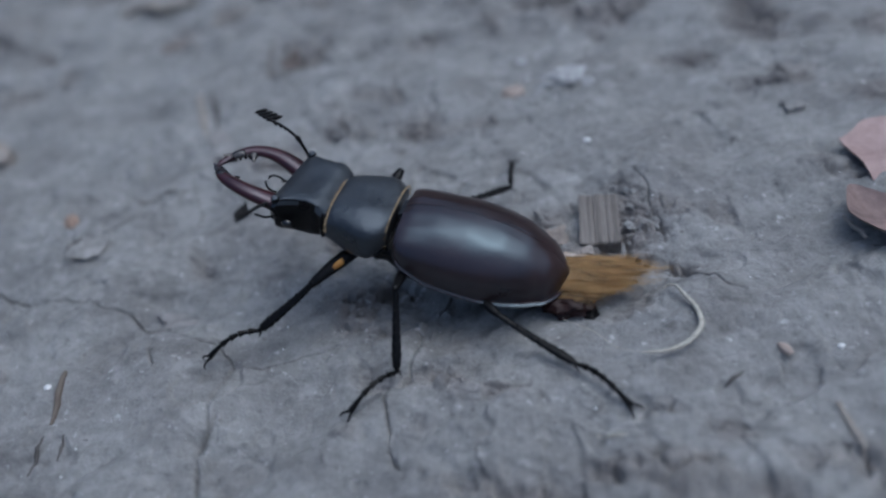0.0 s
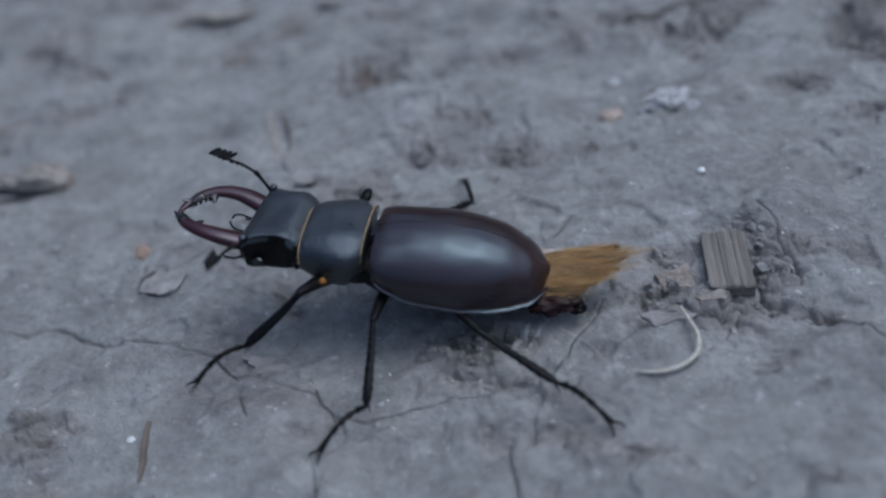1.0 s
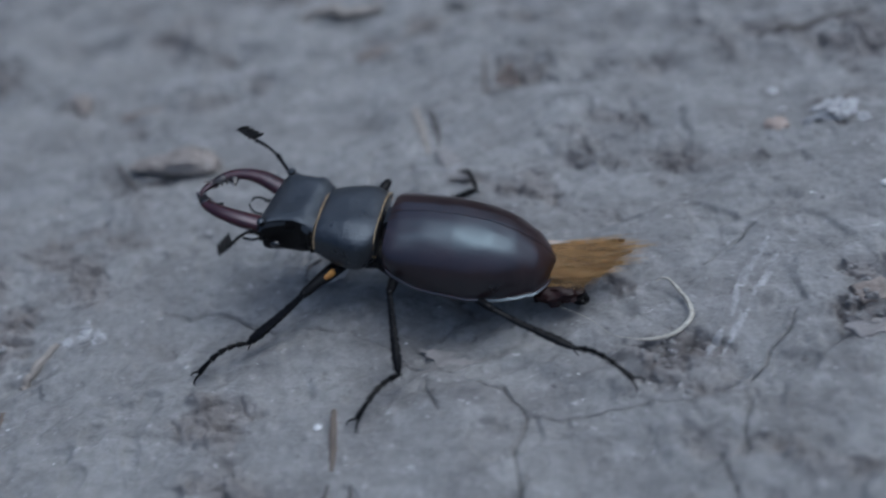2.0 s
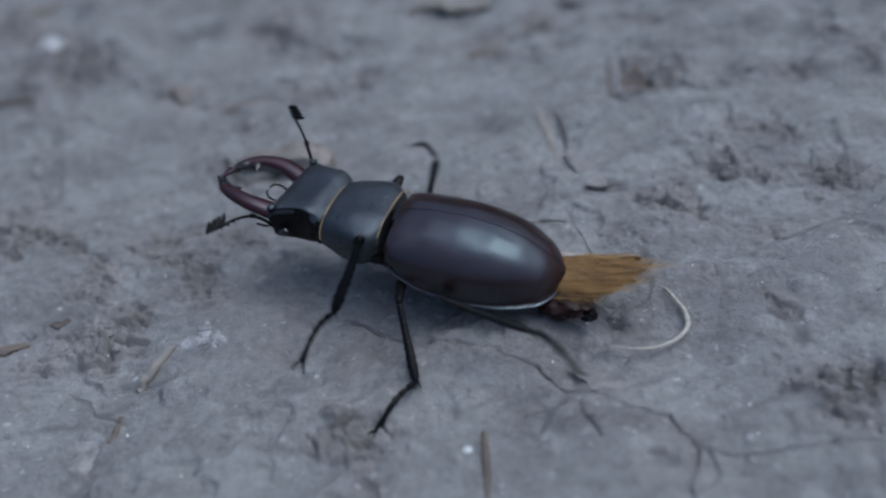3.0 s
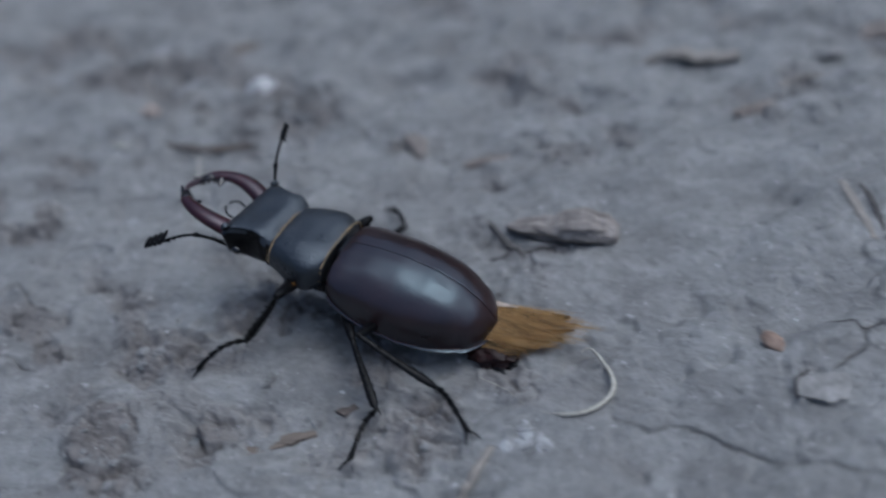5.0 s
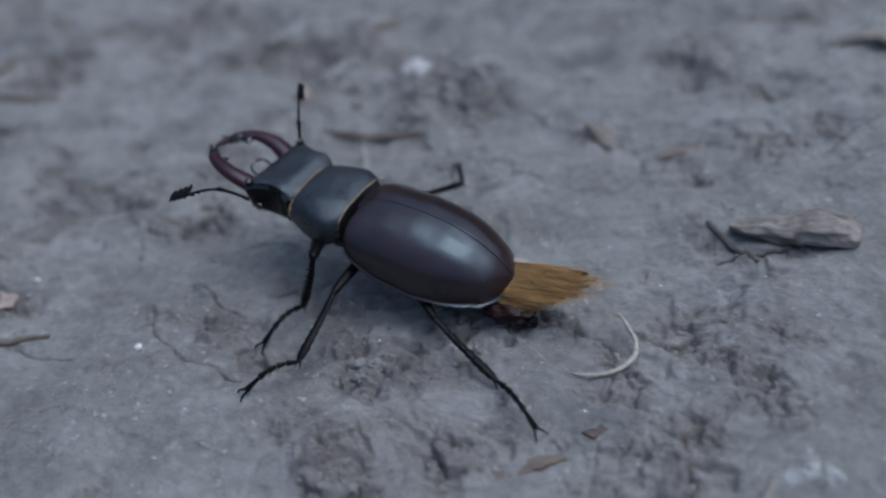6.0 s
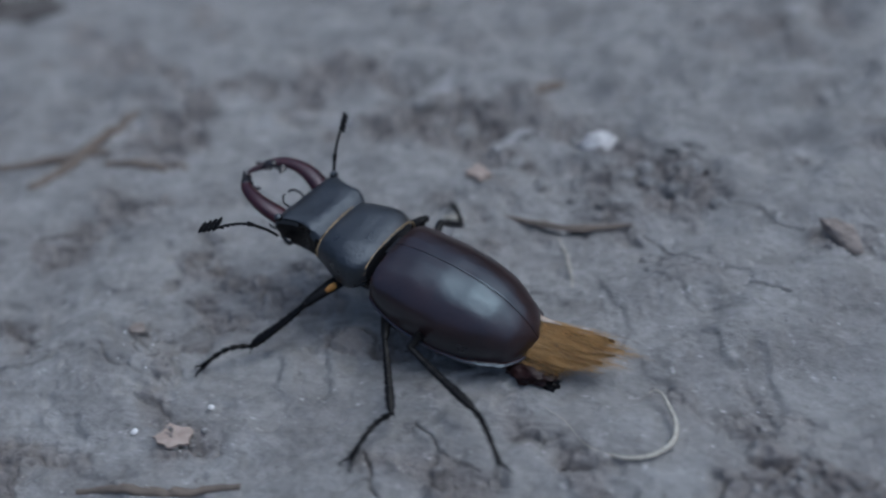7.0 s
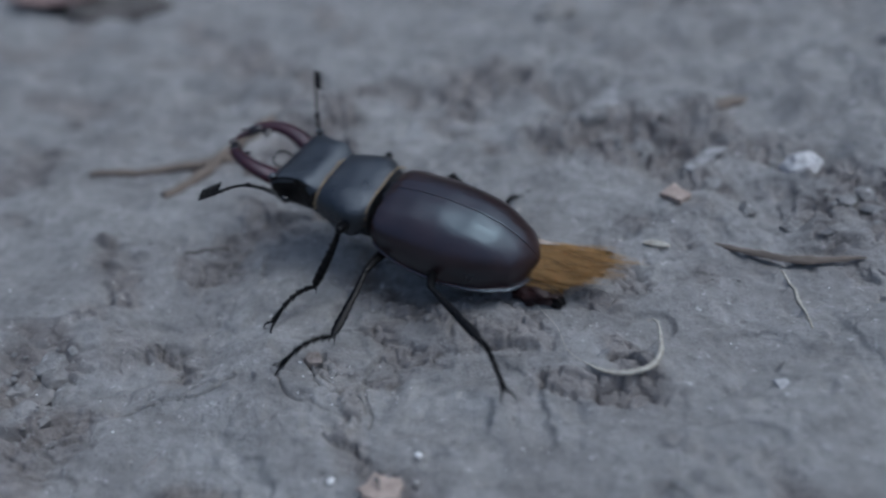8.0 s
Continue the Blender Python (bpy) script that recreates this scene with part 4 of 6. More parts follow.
# ---- the dry root that the beetle drags by a thread ----
root_line = spline([(-5.8, -5.6, 0), (-2.6, -6.0, 0.2), (0.9, -4.9, 0.3), (3.7, -1.9, 0.4), (3.9, 1.6, 0.5), (2.6, 4.6, 0.9), (1.3, 6.6, 1.6)], 34)
rad = list(np.interp(np.linspace(0, 1, 34), [0, 0.1, 0.35, 0.55, 0.85, 1], [0.15, 0.42, 0.55, 0.62, 0.5, 0.28]))
rad = [0.72 * r * (1 + 0.16 * math.sin(3.3 * k)) for k, r in enumerate(rad)]
dry_root = tagged(new("root_fragment", mesh_of("root_fragment", tube(root_line, rad, 9), ROOT)), "pale curved dry root fragment dragged behind the beetle", "root")
thread_line = spline([(1.3, 6.6, 1.6), (0.2, 7.4, 1.2), (-0.7, 7.0, 0.8)], 8)
part("rootlet", tube(thread_line, list(np.linspace(0.24, 0.08, 8)), 6), ROOT, dry_root, "thin pale rootlet")
thread_line = spline([(-5.8, -5.6, 0.0), (-9.5, -4.6, 0.4), (-13.0, -1.4, 1.2), (-17.5, 0.4, 2.6)], 16)
part("thread", tube(thread_line, [0.055] * 16, 5), ROOT, dry_root, "fine pale thread")

# ---- loose things on the ground (places in millimetres) ----


def stick(name, points, radii, mat, label, category="twig", flat=1.0, sink=0.25, sides=9, seed=1, count=22):
    """A crooked tapered stick along ground points (x, y, height of its axis over the ground)."""
    rnd = random.Random(seed)
    x0, y0 = points[0][0], points[0][1]
    ang = math.atan2(points[-1][1] - y0, points[-1][0] - x0)
    line = []
    for p in spline(points, count):
        dx, dy = p[0] - x0, p[1] - y0
        line.append((dx * math.cos(ang) + dy * math.sin(ang), -dx * math.sin(ang) + dy * math.cos(ang) + rnd.uniform(-0.08, 0.08), at_ground(p[0], p[1]) + p[2] + rnd.uniform(-0.05, 0.05)))
    r = np.interp(np.linspace(0, 1, count), np.linspace(0, 1, len(radii)), radii)
    z0 = at_ground(x0, y0)
    line = [(a, b, c - z0 - sink) for a, b, c in line]
    bm = tube(line, [q * rnd.uniform(0.9, 1.1) for q in r], sides, flat)
    return thing(name, bm, mat, x0, y0, z0, math.degrees(ang), label, category)


def slab(name, outline, thick, mat, label, category, tilt=(0, 0), rough=0.12, seed=1, turn=0.0, grain=False, lift=0.0):
    """A flat chip with the outline given in ground millimetres; edges broken, faces uneven, bevelled."""
    rnd = random.Random(seed)
    cx = sum(p[0] for p in outline) / len(outline)
    cy = sum(p[1] for p in outline) / len(outline)
    ca, sa = math.cos(radians(-turn)), math.sin(radians(-turn))
    pts = []
    for k, p in enumerate(outline):
        q = outline[(k + 1) % len(outline)]
        n = max(2, int(math.hypot(q[0] - p[0], q[1] - p[1]) / 0.8))
        for i in range(n):
            f = i / n
            x, y = p[0] + (q[0] - p[0]) * f - cx, p[1] + (q[1] - p[1]) * f - cy
            j = rough if i else rough * 0.3
            x, y = x + rnd.uniform(-j, j), y + rnd.uniform(-j, j)
            pts.append((x * ca - y * sa, x * sa + y * ca))
    layers = []
    for inset, h in ((0.95, 0.0), (1.0, 0.18), (1.0, 0.8), (0.95, 1.0), (0.62, 1.03), (0.25, 1.0)):
        ring = []
        for x, y in pts:
            u, v = x * inset, y * inset
            w = rnd.uniform(-0.05, 0.05) * thick
            if grain:
                w += 0.10 * thick * math.sin(u * 6.3 + 1.3 * math.sin(u * 2.1)) * (h > 0.9)
            w += 0.16 * thick * float(value_noise(u + 7 * seed, v, 3.0, seed)) * (h > 0.5)
            ring.append((u, v, h * thick + w))
        layers.append(ring)
    bm = loft(layers)
    ob = thing(name, bm, mat, cx, cy, at_ground(cx, cy) - 0.25 + lift, turn, label, category, smooth=False)
    ob.matrix_basis = ob.matrix_basis @ pose(0, 0, 0, tilt[0], tilt[1], 0)
    return ob


def pebble(name, x, y, size, mat, label, category, rough=0.35, seed=1, turn=0.0, detail=3, up=0.35, smooth=True, group=""):
    return thing(name, ball(*size, detail, rough, seed, 1.3), mat, x, y, at_ground(x, y) + up * size[2], turn, label, category, group, smooth=smooth)


def leaf(name, outline, mat, label, curl, seed=1, thick=0.25):
    """A dry leaf: a thin sheet cut to an outline, buckled, with turned-up edges and a midrib."""
    cx = sum(p[0] for p in outline) / len(outline)
    cy = sum(p[1] for p in outline) / len(outline)
    ring0 = spline(list(outline) + [outline[0]], 60)[:-1]
    layers = []
    def height(u, v, s):
        return 1.2 + curl * s**2.2 + 0.9 * float(value_noise(u, v, 9, seed)) + 0.3 * float(value_noise(u, v, 3, seed + 1))
    for s in (1.0, 0.93, 0.8, 0.6, 0.4, 0.2, 0.03):
        layers.append([((p[0] - cx) * s, (p[1] - cy) * s, height((p[0] - cx) * s, (p[1] - cy) * s, s)) for p in ring0])
    under = [[(x, y, z - thick) for x, y, z in ring] for ring in layers]
    return thing(name, loft(under[::-1] + layers), mat, cx, cy, at_ground(cx, cy), 0, label, "leaf")




def wood_chip(w, n, thick, seed):
    """A split block of wood: ridged along the grain (y), with broken ends."""
    rnd = random.Random(seed)
    cols = 26
    heights = [thick + 0.07 * math.sin(k * 1.1) + rnd.uniform(-0.06, 0.06) - (0.16 if k in (9, 17) else 0) for k in range(cols)]
    ends = [(rnd.uniform(-0.3, 0.3), rnd.uniform(-0.35, 0.35)) for k in range(cols)]
    rings = []
    for f in (0.0, 0.012, 0.2, 0.4, 0.6, 0.8, 0.988, 1.0):
        edge = 0.16 if f in (0.0, 1.0) else 0.0
        top = [(-w / 2 + w * k / (cols - 1), -n / 2 + n * f + (ends[k][0] if f < 0.1 else ends[k][1] if f > 0.9 else 0), heights[k] - edge) for k in range(cols)]
        low = [(x, y, 0.0) for x, y, z in (top[-1], top[cols // 2], top[0])]
        rings.append(top + low)
    return loft(rings)


chip = thing("wood_chip", wood_chip(7.2, 13.8, 2.4, 3), OLD_WOOD, 7.9, 129.4, at_ground(7.9, 129.4) - 0.1, -3, "rectangular weathered grey wood chip lying on the earth", "wood chip", smooth=False)
slab("bark_flake", [(-4.5, 128.5), (1.6, 130.8), (1.9, 126.0), (-3.2, 125.0)], 1.2, BARK, "dark crumbling bark flake beside a wood chip", "bark", (8, 6), 0.3, 4)
slab("bark_flake", [(-8, 118.5), (2.5, 121.5), (3.2, 119.2), (-6, 115.8)], 0.8, TAN_FAINT, "pale splintered bark flake on the earth", "bark", (3, 6), 0.3, 5, 18, True)
leaf("dry_leaf", [(55, 146), (58, 148), (61, 151), (64, 151), (68, 149), (70, 142), (67, 131), (59, 124), (57, 126), (57, 130), (57, 134), (56, 139), (55, 143)], LEAF, "curled dry pinkish-brown leaf on the earth", 0.9, 3)
leaf("dry_leaf", [(49, 122), (51, 128), (54, 127), (57, 125), (62, 123), (62, 116), (57, 113), (53, 115), (51, 117), (49, 120)], LEAF_DULL, "torn dull brown leaf with upturned edges", 2.4, 6)
stick("leaf_stalk", [(49, 123, 2.2), (50, 120, 2.6), (51, 117, 2.4)], (0.3, 0.42, 0.3), PALE_STICK, "pale stalk along a torn leaf", "stalk", seed=33)
for k, (x, y, s) in enumerate([(-4.3, 193.6, 1.1), (-3.2, 187.1, 0.8), (10.5, 177.0, 1.5), (0.2, 178.2, 1.3)]):
    thing("chalk_crumb", broken(s * 1.4, s * 1.1, s * 0.7, k + 2, 10, 2), STONE_WHITE if k < 2 else CHALK, x, y, at_ground(x, y) + 0.15, 40 * k, "small whitish crumb on the earth", "crumb", "chalk crumbs", smooth=False)
thing("chalky_clod", ball(4.4, 2.8, 1.3, 4, 0.6, 8, 1.6), CHALK, 5.4, 179.6, at_ground(5.4, 179.6) - 0.1, 24, "lump of earth with a whitish crust", "clod", smooth=False)
pebble("pebble", -6.6, 178.0, (2.6, 1.9, 1.4), TAN_CHIP, "small pinkish pebble beside white crumbs", "pebble", 0.4, 11, 20, 3, 0.3)
pebble("seed", 33.1, 96.3, (1.5, 0.8, 0.7), TAN_CHIP, "small tan seed lying on the earth", "seed", 0.15, 12, -55, 3, 0.6)
pebble("seed", -101.7, 146.6, (2.5, 1.55, 1.2), SEED, "oval brown seed lying on the earth", "seed", 0.12, 13, -60, 3, 0.5)
stick("twig", [(-89.1, 105.2, 0.2), (-88.2, 99, 0.35), (-87.6, 93.4, 0.2)], (0.5, 0.62, 0.35), TWIG, "short reddish-brown twig on earth", seed=3)
stick("twig", [(-87.4, 90.6, 0.1), (-87.8, 87.0, 0.2), (-88.8, 84.0, 0.1)], (0.3, 0.4, 0.2), DARK_TWIG, "thin dark twig pressed into the earth", seed=4)
stick("stick", [(-124.0, 252.5, 0.9), (-112, 251.5, 1.1), (-100.3, 251.5, 0.9)], (1.9, 2.2, 1.8), PALE_STICK, "flat pale stick half sunk in the earth", "stick", 0.6, sink=-0.8, seed=6)
stick("twig", [(-3.0, 217.5, 0.4), (5, 221.0, 0.8), (17.5, 227, 0.6), (27, 233, 0.4)], (0.7, 1.0, 0.9, 0.5), DARK_TWIG, "thin dark curved twig on earth", seed=7)
stick("twig", [(-153.6, 180.0, 0.3), (-149.5, 175, 0.6), (-145.0, 169.0, 0.3)], (0.45, 0.8, 0.4), DARK_TWIG, "dark twig beside a clod", seed=9)
stick("twig", [(-152.0, 169.6, 0.3), (-146, 171.6, 0.7), (-139.0, 173.5, 0.6)], (0.25, 0.4, 0.4), DARK_TWIG, "thin twig under a clod", seed=10)
stick("straw", [(-230.3, 207.0, 0.4), (-227.6, 200.0, 0.5), (-226.0, 191.6, 0.3)], (0.2, 0.34, 0.22), ROOT, "thin pale straw on the earth", "straw", seed=11)
stick("twig", [(-301, 136.2, 0.3), (-288, 136.2, 0.7), (-273, 139.6, 0.5)], (0.5, 0.85, 0.5), TWIG, "straight brown twig on the earth", seed=12)
stick("stick", [(-357, 213.5, 0.5), (-350, 229, 1.1), (-343.5, 245.5, 0.6)], (1.0, 1.5, 0.9), TWIG, "light brown stick on the earth", "stick", seed=13)
stick("stick", [(-378, 219, 0.4), (-360, 224.5, 0.9), (-345, 230.5, 0.5)], (0.7, 1.1, 0.7), TWIG, "light brown stick under another", "stick", seed=14)
stick("twig", [(-343, 225.4, 0.3), (-332, 224.4, 0.7), (-320, 224, 0.3)], (0.9, 1.1, 0.5), TWIG, "short brown twig on the earth", seed=15)
stick("twig", [(-84.6, 194, 0.3), (-82.4, 186.0, 0.6), (-80, 177.4, 0.2)], (0.8, 1.1, 0.4), PALE_STICK, "grey splinter pressed into the earth", "twig", 0.5, seed=16)
stick("twig", [(-81.2, 193.5, 0.2), (-79.0, 187.0, 0.4), (-78.2, 181.4, 0.2)], (0.5, 0.7, 0.3), DARK_TWIG, "thin dark splinter in the earth", "twig", 0.5, seed=17)
stick("straw", [(3.0, 83.4, 0.2), (5.0, 82.0, 0.35), (7.4, 81.6, 0.2)], (0.2, 0.4, 0.15), ROOT, "short pale straw on earth", "straw", seed=19)
stick("splinter", [(22.8, 90.2, 0.2), (24.4, 91.3, 0.3), (26, 92.6, 0.2)], (0.2, 0.35, 0.15), DARK_TWIG, "short dark splinter of wood", "splinter", seed=20)
stick("splinter", [(-343, 195.5, 0.2), (-338, 199, 0.4), (-335, 201.5, 0.2)], (0.3, 0.5, 0.2), DARK_TWIG, "short dark splinter of wood", "splinter", seed=21)
stick("stem", [(-92, 155, 0.2), (-87, 151, 0.9), (-83, 153.5, 0.5), (-78, 154, 0.6)], (0.07, 0.11, 0.11, 0.12), DARK_TWIG, "thin wiry dark stem on the earth", "stem", seed=44)
# the hollow with a leaf scrap
scrap = leaf("leaf_scrap", [(-71, 214), (-67, 218), (-63.5, 215), (-61, 208), (-61.5, 202), (-65, 199.5), (-68.5, 203), (-69.5, 208)], LEAF_BROWN, "brown leaf scrap lying in a hollow", 0.9, 22)
scrap.location.z -= 0.9 * MM
# clod of bark
xs = list(np.linspace(-11.5, 11.0, 40))
clod = body_loft(xs, [(-11.5, 0.5), (-9, 1.7), (-4, 2.6), (0, 3.3), (4, 3.9), (8, 3.4), (11, 1.8)], [(-11.5, 0.8), (-8, 1.6), (-3, 2.9), (2, 4.4), (6, 4.9), (9, 4.0), (11, 2.2)],
                 [(-11.5, -1.0), (-5, -1.2), (11, -1.4)], [(-11.5, 0.6), (-3, 1.8), (3, 2.8), (11, 1.6)], 3.2, 44)
for v in clod.verts:
    step = noise.noise(Vector((v.co.x * 0.16, v.co.y * 0.4, 3)))
    v.co.z += 1.0 * step + 0.25 * math.sin(v.co.y * 2.4 + 0.25 * v.co.x) + 0.5 * noise.noise(v.co * 0.55)
    v.co.y += 0.8 * noise.noise(Vector((v.co.x * 0.35, v.co.z * 0.8, 7))) - (0.35 * max(0.0, 1.2 - v.co.z) if v.co.y < 0 else 0) * -1
thing("bark_clod", clod, PALE_BARK, -138.4, 176.4, at_ground(-138, 176) + 0.6, -7, "chunky pale grey-brown lump of bark", "bark", smooth=False)
for x, y, size, turn, up, name, label in ((-158, 208.6, (7.0, 1.7, 1.6), 21, 0.5, "bark_lump", "small brown bark lump on earth"), (-176.5, 213.5, (9.5, 3.2, 1.7), -64, 0.0, "bark_lump", "ragged grey bark lump half sunk in earth"),
                                          (-97.5, 226, (6.5, 2.2, 1.5), 20, 0.3, "bark_lump", "narrow dark bark lump on the earth")):
    thing(name, broken(*size, int(-x), 16, 3, 0.3), BARK, x, y, at_ground(x, y) + up, turn, label, "bark", smooth=False)
slab("bark_flake", [(-78.5, 176.5), (-73.5, 174.5), (-69.5, 165.5), (-74, 166)], 0.5, TAN_FAINT, "flat pinkish bark flake", "bark", (1, 1), 0.35, 11, 0, False, -0.2)
slab("bark_flake", [(-77, 120.4), (-70, 119), (-66.5, 116), (-73, 115.6)], 0.35, TAN_FAINT, "flat pinkish wood flake pressed into the earth", "bark", (0, 0), 0.35, 12)
stone = ball(4.1, 3.1, 2.8, 4, 0.26, 35, 0.9)
thing("white_stone", stone, STONE_WHITE, -225, 239.5, at_ground(-225, 239.5) + 1.2, 15, "angular white stone half sunk in the earth", "stone")
slab("tan_chip", [(-252.6, 223.4), (-250.0, 226.2), (-246.6, 223.2), (-248.5, 220.8)], 1.4, TAN_CHIP, "small tan stone chip on earth", "chip", (6, -4), 0.15, 14, 0, False, 0.3)
slab("tan_chip", [(-291.2, 146.2), (-289.3, 149.2), (-285.0, 148.8), (-284.6, 146.2), (-288, 144.6)], 0.7, TAN_CHIP, "small torn tan leaf scrap", "leaf scrap", (10, 6), 0.3, 15, 0, False, 0.3)
pebble("seed", -252.4, 209.2, (2.6, 0.75, 0.6), ROOT, "slender pale seed on the earth", "seed", 0.1, 41, -6, 3, 0.5)
slab("pale_flake", [(-233.2, 176.4), (-231.2, 177.2), (-229.6, 175.0), (-231.4, 173.4)], 0.3, CHALK, "thin whitish flake lying flat", "flake", (0, 4), 0.15, 16)
pebble("stone", -285.5, 309, (7.5, 4.2, 3.6), GREY_STONE, "grey stone on the earth", "stone", 0.35, 43, 60, 3, 0.35, False)
leaf("dry_leaf", [(-462, 312), (-450, 322), (-432, 318), (-425, 308), (-440, 300), (-455, 303)], LEAF_DULL, "curled dry brown leaf far off", 4.0, 9)
slab("bark_piece", [(-436, 306), (-414, 318), (-404, 312), (-420, 298), (-434, 299)], 3.0, DARK_TWIG, "dark piece of bark beside a leaf", "bark", (6, 8), 0.6, 17)
# strip of curled bark: a thin trough that lies on its side
strip_rings = []
for k in range(34):
    f = k / 33
    x = -13.2 + 26.4 * f
    y = 2.4 * (2 * f - 1) ** 2 - 1.2 + 0.25 * math.sin(9 * f)
    r = (0.85 * math.sin(math.pi * (0.04 + 0.92 * f)) ** 0.7 + 0.1) * (1 + 0.14 * math.sin(23 * f) + 0.08 * math.sin(61 * f))
    arc = [radians(g) for g in np.linspace(-65 + 15 * math.sin(7 * f), 168 + 12 * math.sin(11 * f), 14)]
    outer = [(x, y + r * math.cos(g), 1.2 + r * math.sin(g)) for g in arc]
    inner = [(x, y + (r - 0.16) * math.cos(g), 1.2 + (r - 0.16) * math.sin(g)) for g in arc]
    strip_rings.append(outer + inner[::-1])
thing("bark_strip", loft(strip_rings), TWIG, -229, 210.4, at_ground(-229, 210.4) + 0.5, -2, "narrow curled strip of brown bark, open underneath", "bark")
# loosened clods of earth
for k, (x, y, s) in enumerate([(50.6, 163.1, 1.9), (-357, 166, 3.4), (-350, 160, 3.0), (-361, 152, 4.5), (-208, 224, 3.2), (-214, 230, 2.6), (-236, 222, 2.2), (-204, 231, 2.4),
                               (-228, 219, 1.9), (-243, 231, 2.4), (-199, 219, 2.2), (-258, 246, 3.0), (-270, 255, 3.4), (-186, 134, 1.6), (-176, 128, 1.4)]):
    thing("earth_clod", broken(s * 1.25, s * 0.9, s * 0.6, 60 + k, 14, 3, 0.3), SOIL, x, y, at_ground(x, y) + 0.08 * s, 47 * k, "loosened broken clod of grey earth", "clod", "earth clods", smooth=False)


# ---- more litter along the strip ----
thing("bark_lump", broken(11, 5, 3.4, 201, 14, 3, 0.3), BARK, -61, 264, at_ground(-61, 264) + 1, 8, "brown bark lump on the verge", "bark", smooth=False)
thing("bark_lump", broken(8, 4, 2.6, 202, 14, 3, 0.3), BARK, -32, 261, at_ground(-32, 261) + 0.8, -15, "dark bark lump beside another", "bark", smooth=False)
thing("stone", broken(4.4, 3.2, 2.2, 203, 14, 3, 0.3), GREY_STONE, -79, 254, at_ground(-79, 254) + 0.6, 20, "pale grey stone on the verge", "stone", smooth=False)
stick("twig", [(-92, 237, 0.4), (-88, 241, 0.9), (-82, 243, 0.6)], (0.5, 0.7, 0.4), PALE_STICK, "short pale twig on the verge", "twig", 1, seed=204)
thing("earth_clod", broken(4.5, 2.6, 1.7, 205, 14, 3, 0.3), SOIL, -64, 247, at_ground(-64, 247) + 0.1, 10, "loosened broken clod of grey earth", "clod", smooth=False)
stick("grass_blade", [(-69, 216, 0.9), (-69, 208, 0.7), (-68, 202, 0.6), (-62, 201, 0.9), (-57, 205, 1), (-53, 213, 1.2)], (0.15, 0.3, 0.4, 0.36, 0.3, 0.12), TWIG, "bent tan grass blade round a hollow", "grass", 0.45, seed=206)
stick("stem", [(-79, 164, 0.2), (-77, 156, 0.35), (-74, 149, 0.5), (-73, 146, 0.6), (-73, 143, 0.6), (-74, 144, 0.3)], (0.04, 0.06, 0.08, 0.11, 0.12, 0.06), DARK_TWIG, "thin dark hooked stem on the earth", "stem", 1, seed=207)
slab("bark_flake", [(-79, 179), (-76, 179), (-72, 172), (-74, 170)], 0.3, TAN_FAINT, "flat pinkish bark flake", "bark", (1, 1), 0.3, 208, 0, False, 0)
stick("splinter", [(-70, 184, 0.2), (-68, 180, 0.35), (-66, 176, 0.2)], (0.2, 0.34, 0.15), TAN_FAINT, "thin pinkish wood splinter", "splinter", 0.6, seed=209)
slab("husk", [(-99, 135), (-99, 138), (-97, 139), (-94, 140), (-91, 140), (-91, 138), (-92, 135), (-95, 134)], 0.28, GREY_STONE, "thin pale curled husk lying on the earth", "husk", (4, 3), 0.25, 210, 0, False, 0.35)
stick("husk_stalk", [(-99, 135, 0.5), (-99, 138, 0.8), (-97, 140, 0.6)], (0.22, 0.36, 0.2), DARK_TWIG, "dark stalk along a pale husk", "stalk", 1, seed=211)
slab("bark_strip", [(-187, 121), (-182, 124), (-176, 126), (-175, 125), (-180, 122), (-186, 119)], 0.6, TWIG, "flat brown bark strip on scuffed earth", "bark", (1, 1), 0.35, 212, 0, True, -0.25)
slab("bark_scrap", [(-173, 130), (-171, 131), (-169, 133), (-168, 132), (-170, 130), (-171, 129)], 0.7, LEAF_BROWN, "small rust-brown bark scrap", "bark", (2, 3), 0.35, 213, 0, True, -0.3)
stick("straw", [(-149, 114, 0.35), (-147, 118, 0.6), (-145, 123, 0.5)], (0.6, 0.85, 0.55), PALE_STICK, "short tan straw on the earth", "straw", 1, seed=223)
thing("earth_clod", broken(3.2, 1.7, 1.2, 230, 15, 3, 0.35), SOIL, -228, 228, at_ground(-228, 228) + 0.1, 20, "loosened broken clod of grey earth", "clod", "earth clods", smooth=False)
thing("earth_clod", broken(3.6, 1.8, 1.4, 231, 15, 3, 0.35), SOIL, -222, 222, at_ground(-222, 222) + 0.1, 35, "loosened broken clod of grey earth", "clod", "earth clods", smooth=False)
thing("earth_clod", broken(3, 2, 1.3, 232, 15, 3, 0.35), SOIL, -218, 227, at_ground(-218, 227) + 0.1, 10, "loosened broken clod of grey earth", "clod", "earth clods", smooth=False)
thing("earth_clod", broken(3.4, 1.6, 1.2, 233, 15, 3, 0.35), SOIL, -213, 226, at_ground(-213, 226) + 0.1, -12, "loosened broken clod of grey earth", "clod", "earth clods", smooth=False)
thing("earth_clod", broken(2.8, 1.5, 1.1, 234, 15, 3, 0.35), SOIL, -208, 230, at_ground(-208, 230) + 0.1, 15, "loosened broken clod of grey earth", "clod", "earth clods", smooth=False)
thing("earth_clod", broken(4.2, 1.5, 1.2, 235, 15, 3, 0.35), SOIL, -220, 218, at_ground(-220, 218) + 0.1, 28, "loosened broken clod of grey earth", "clod", "earth clods", smooth=False)
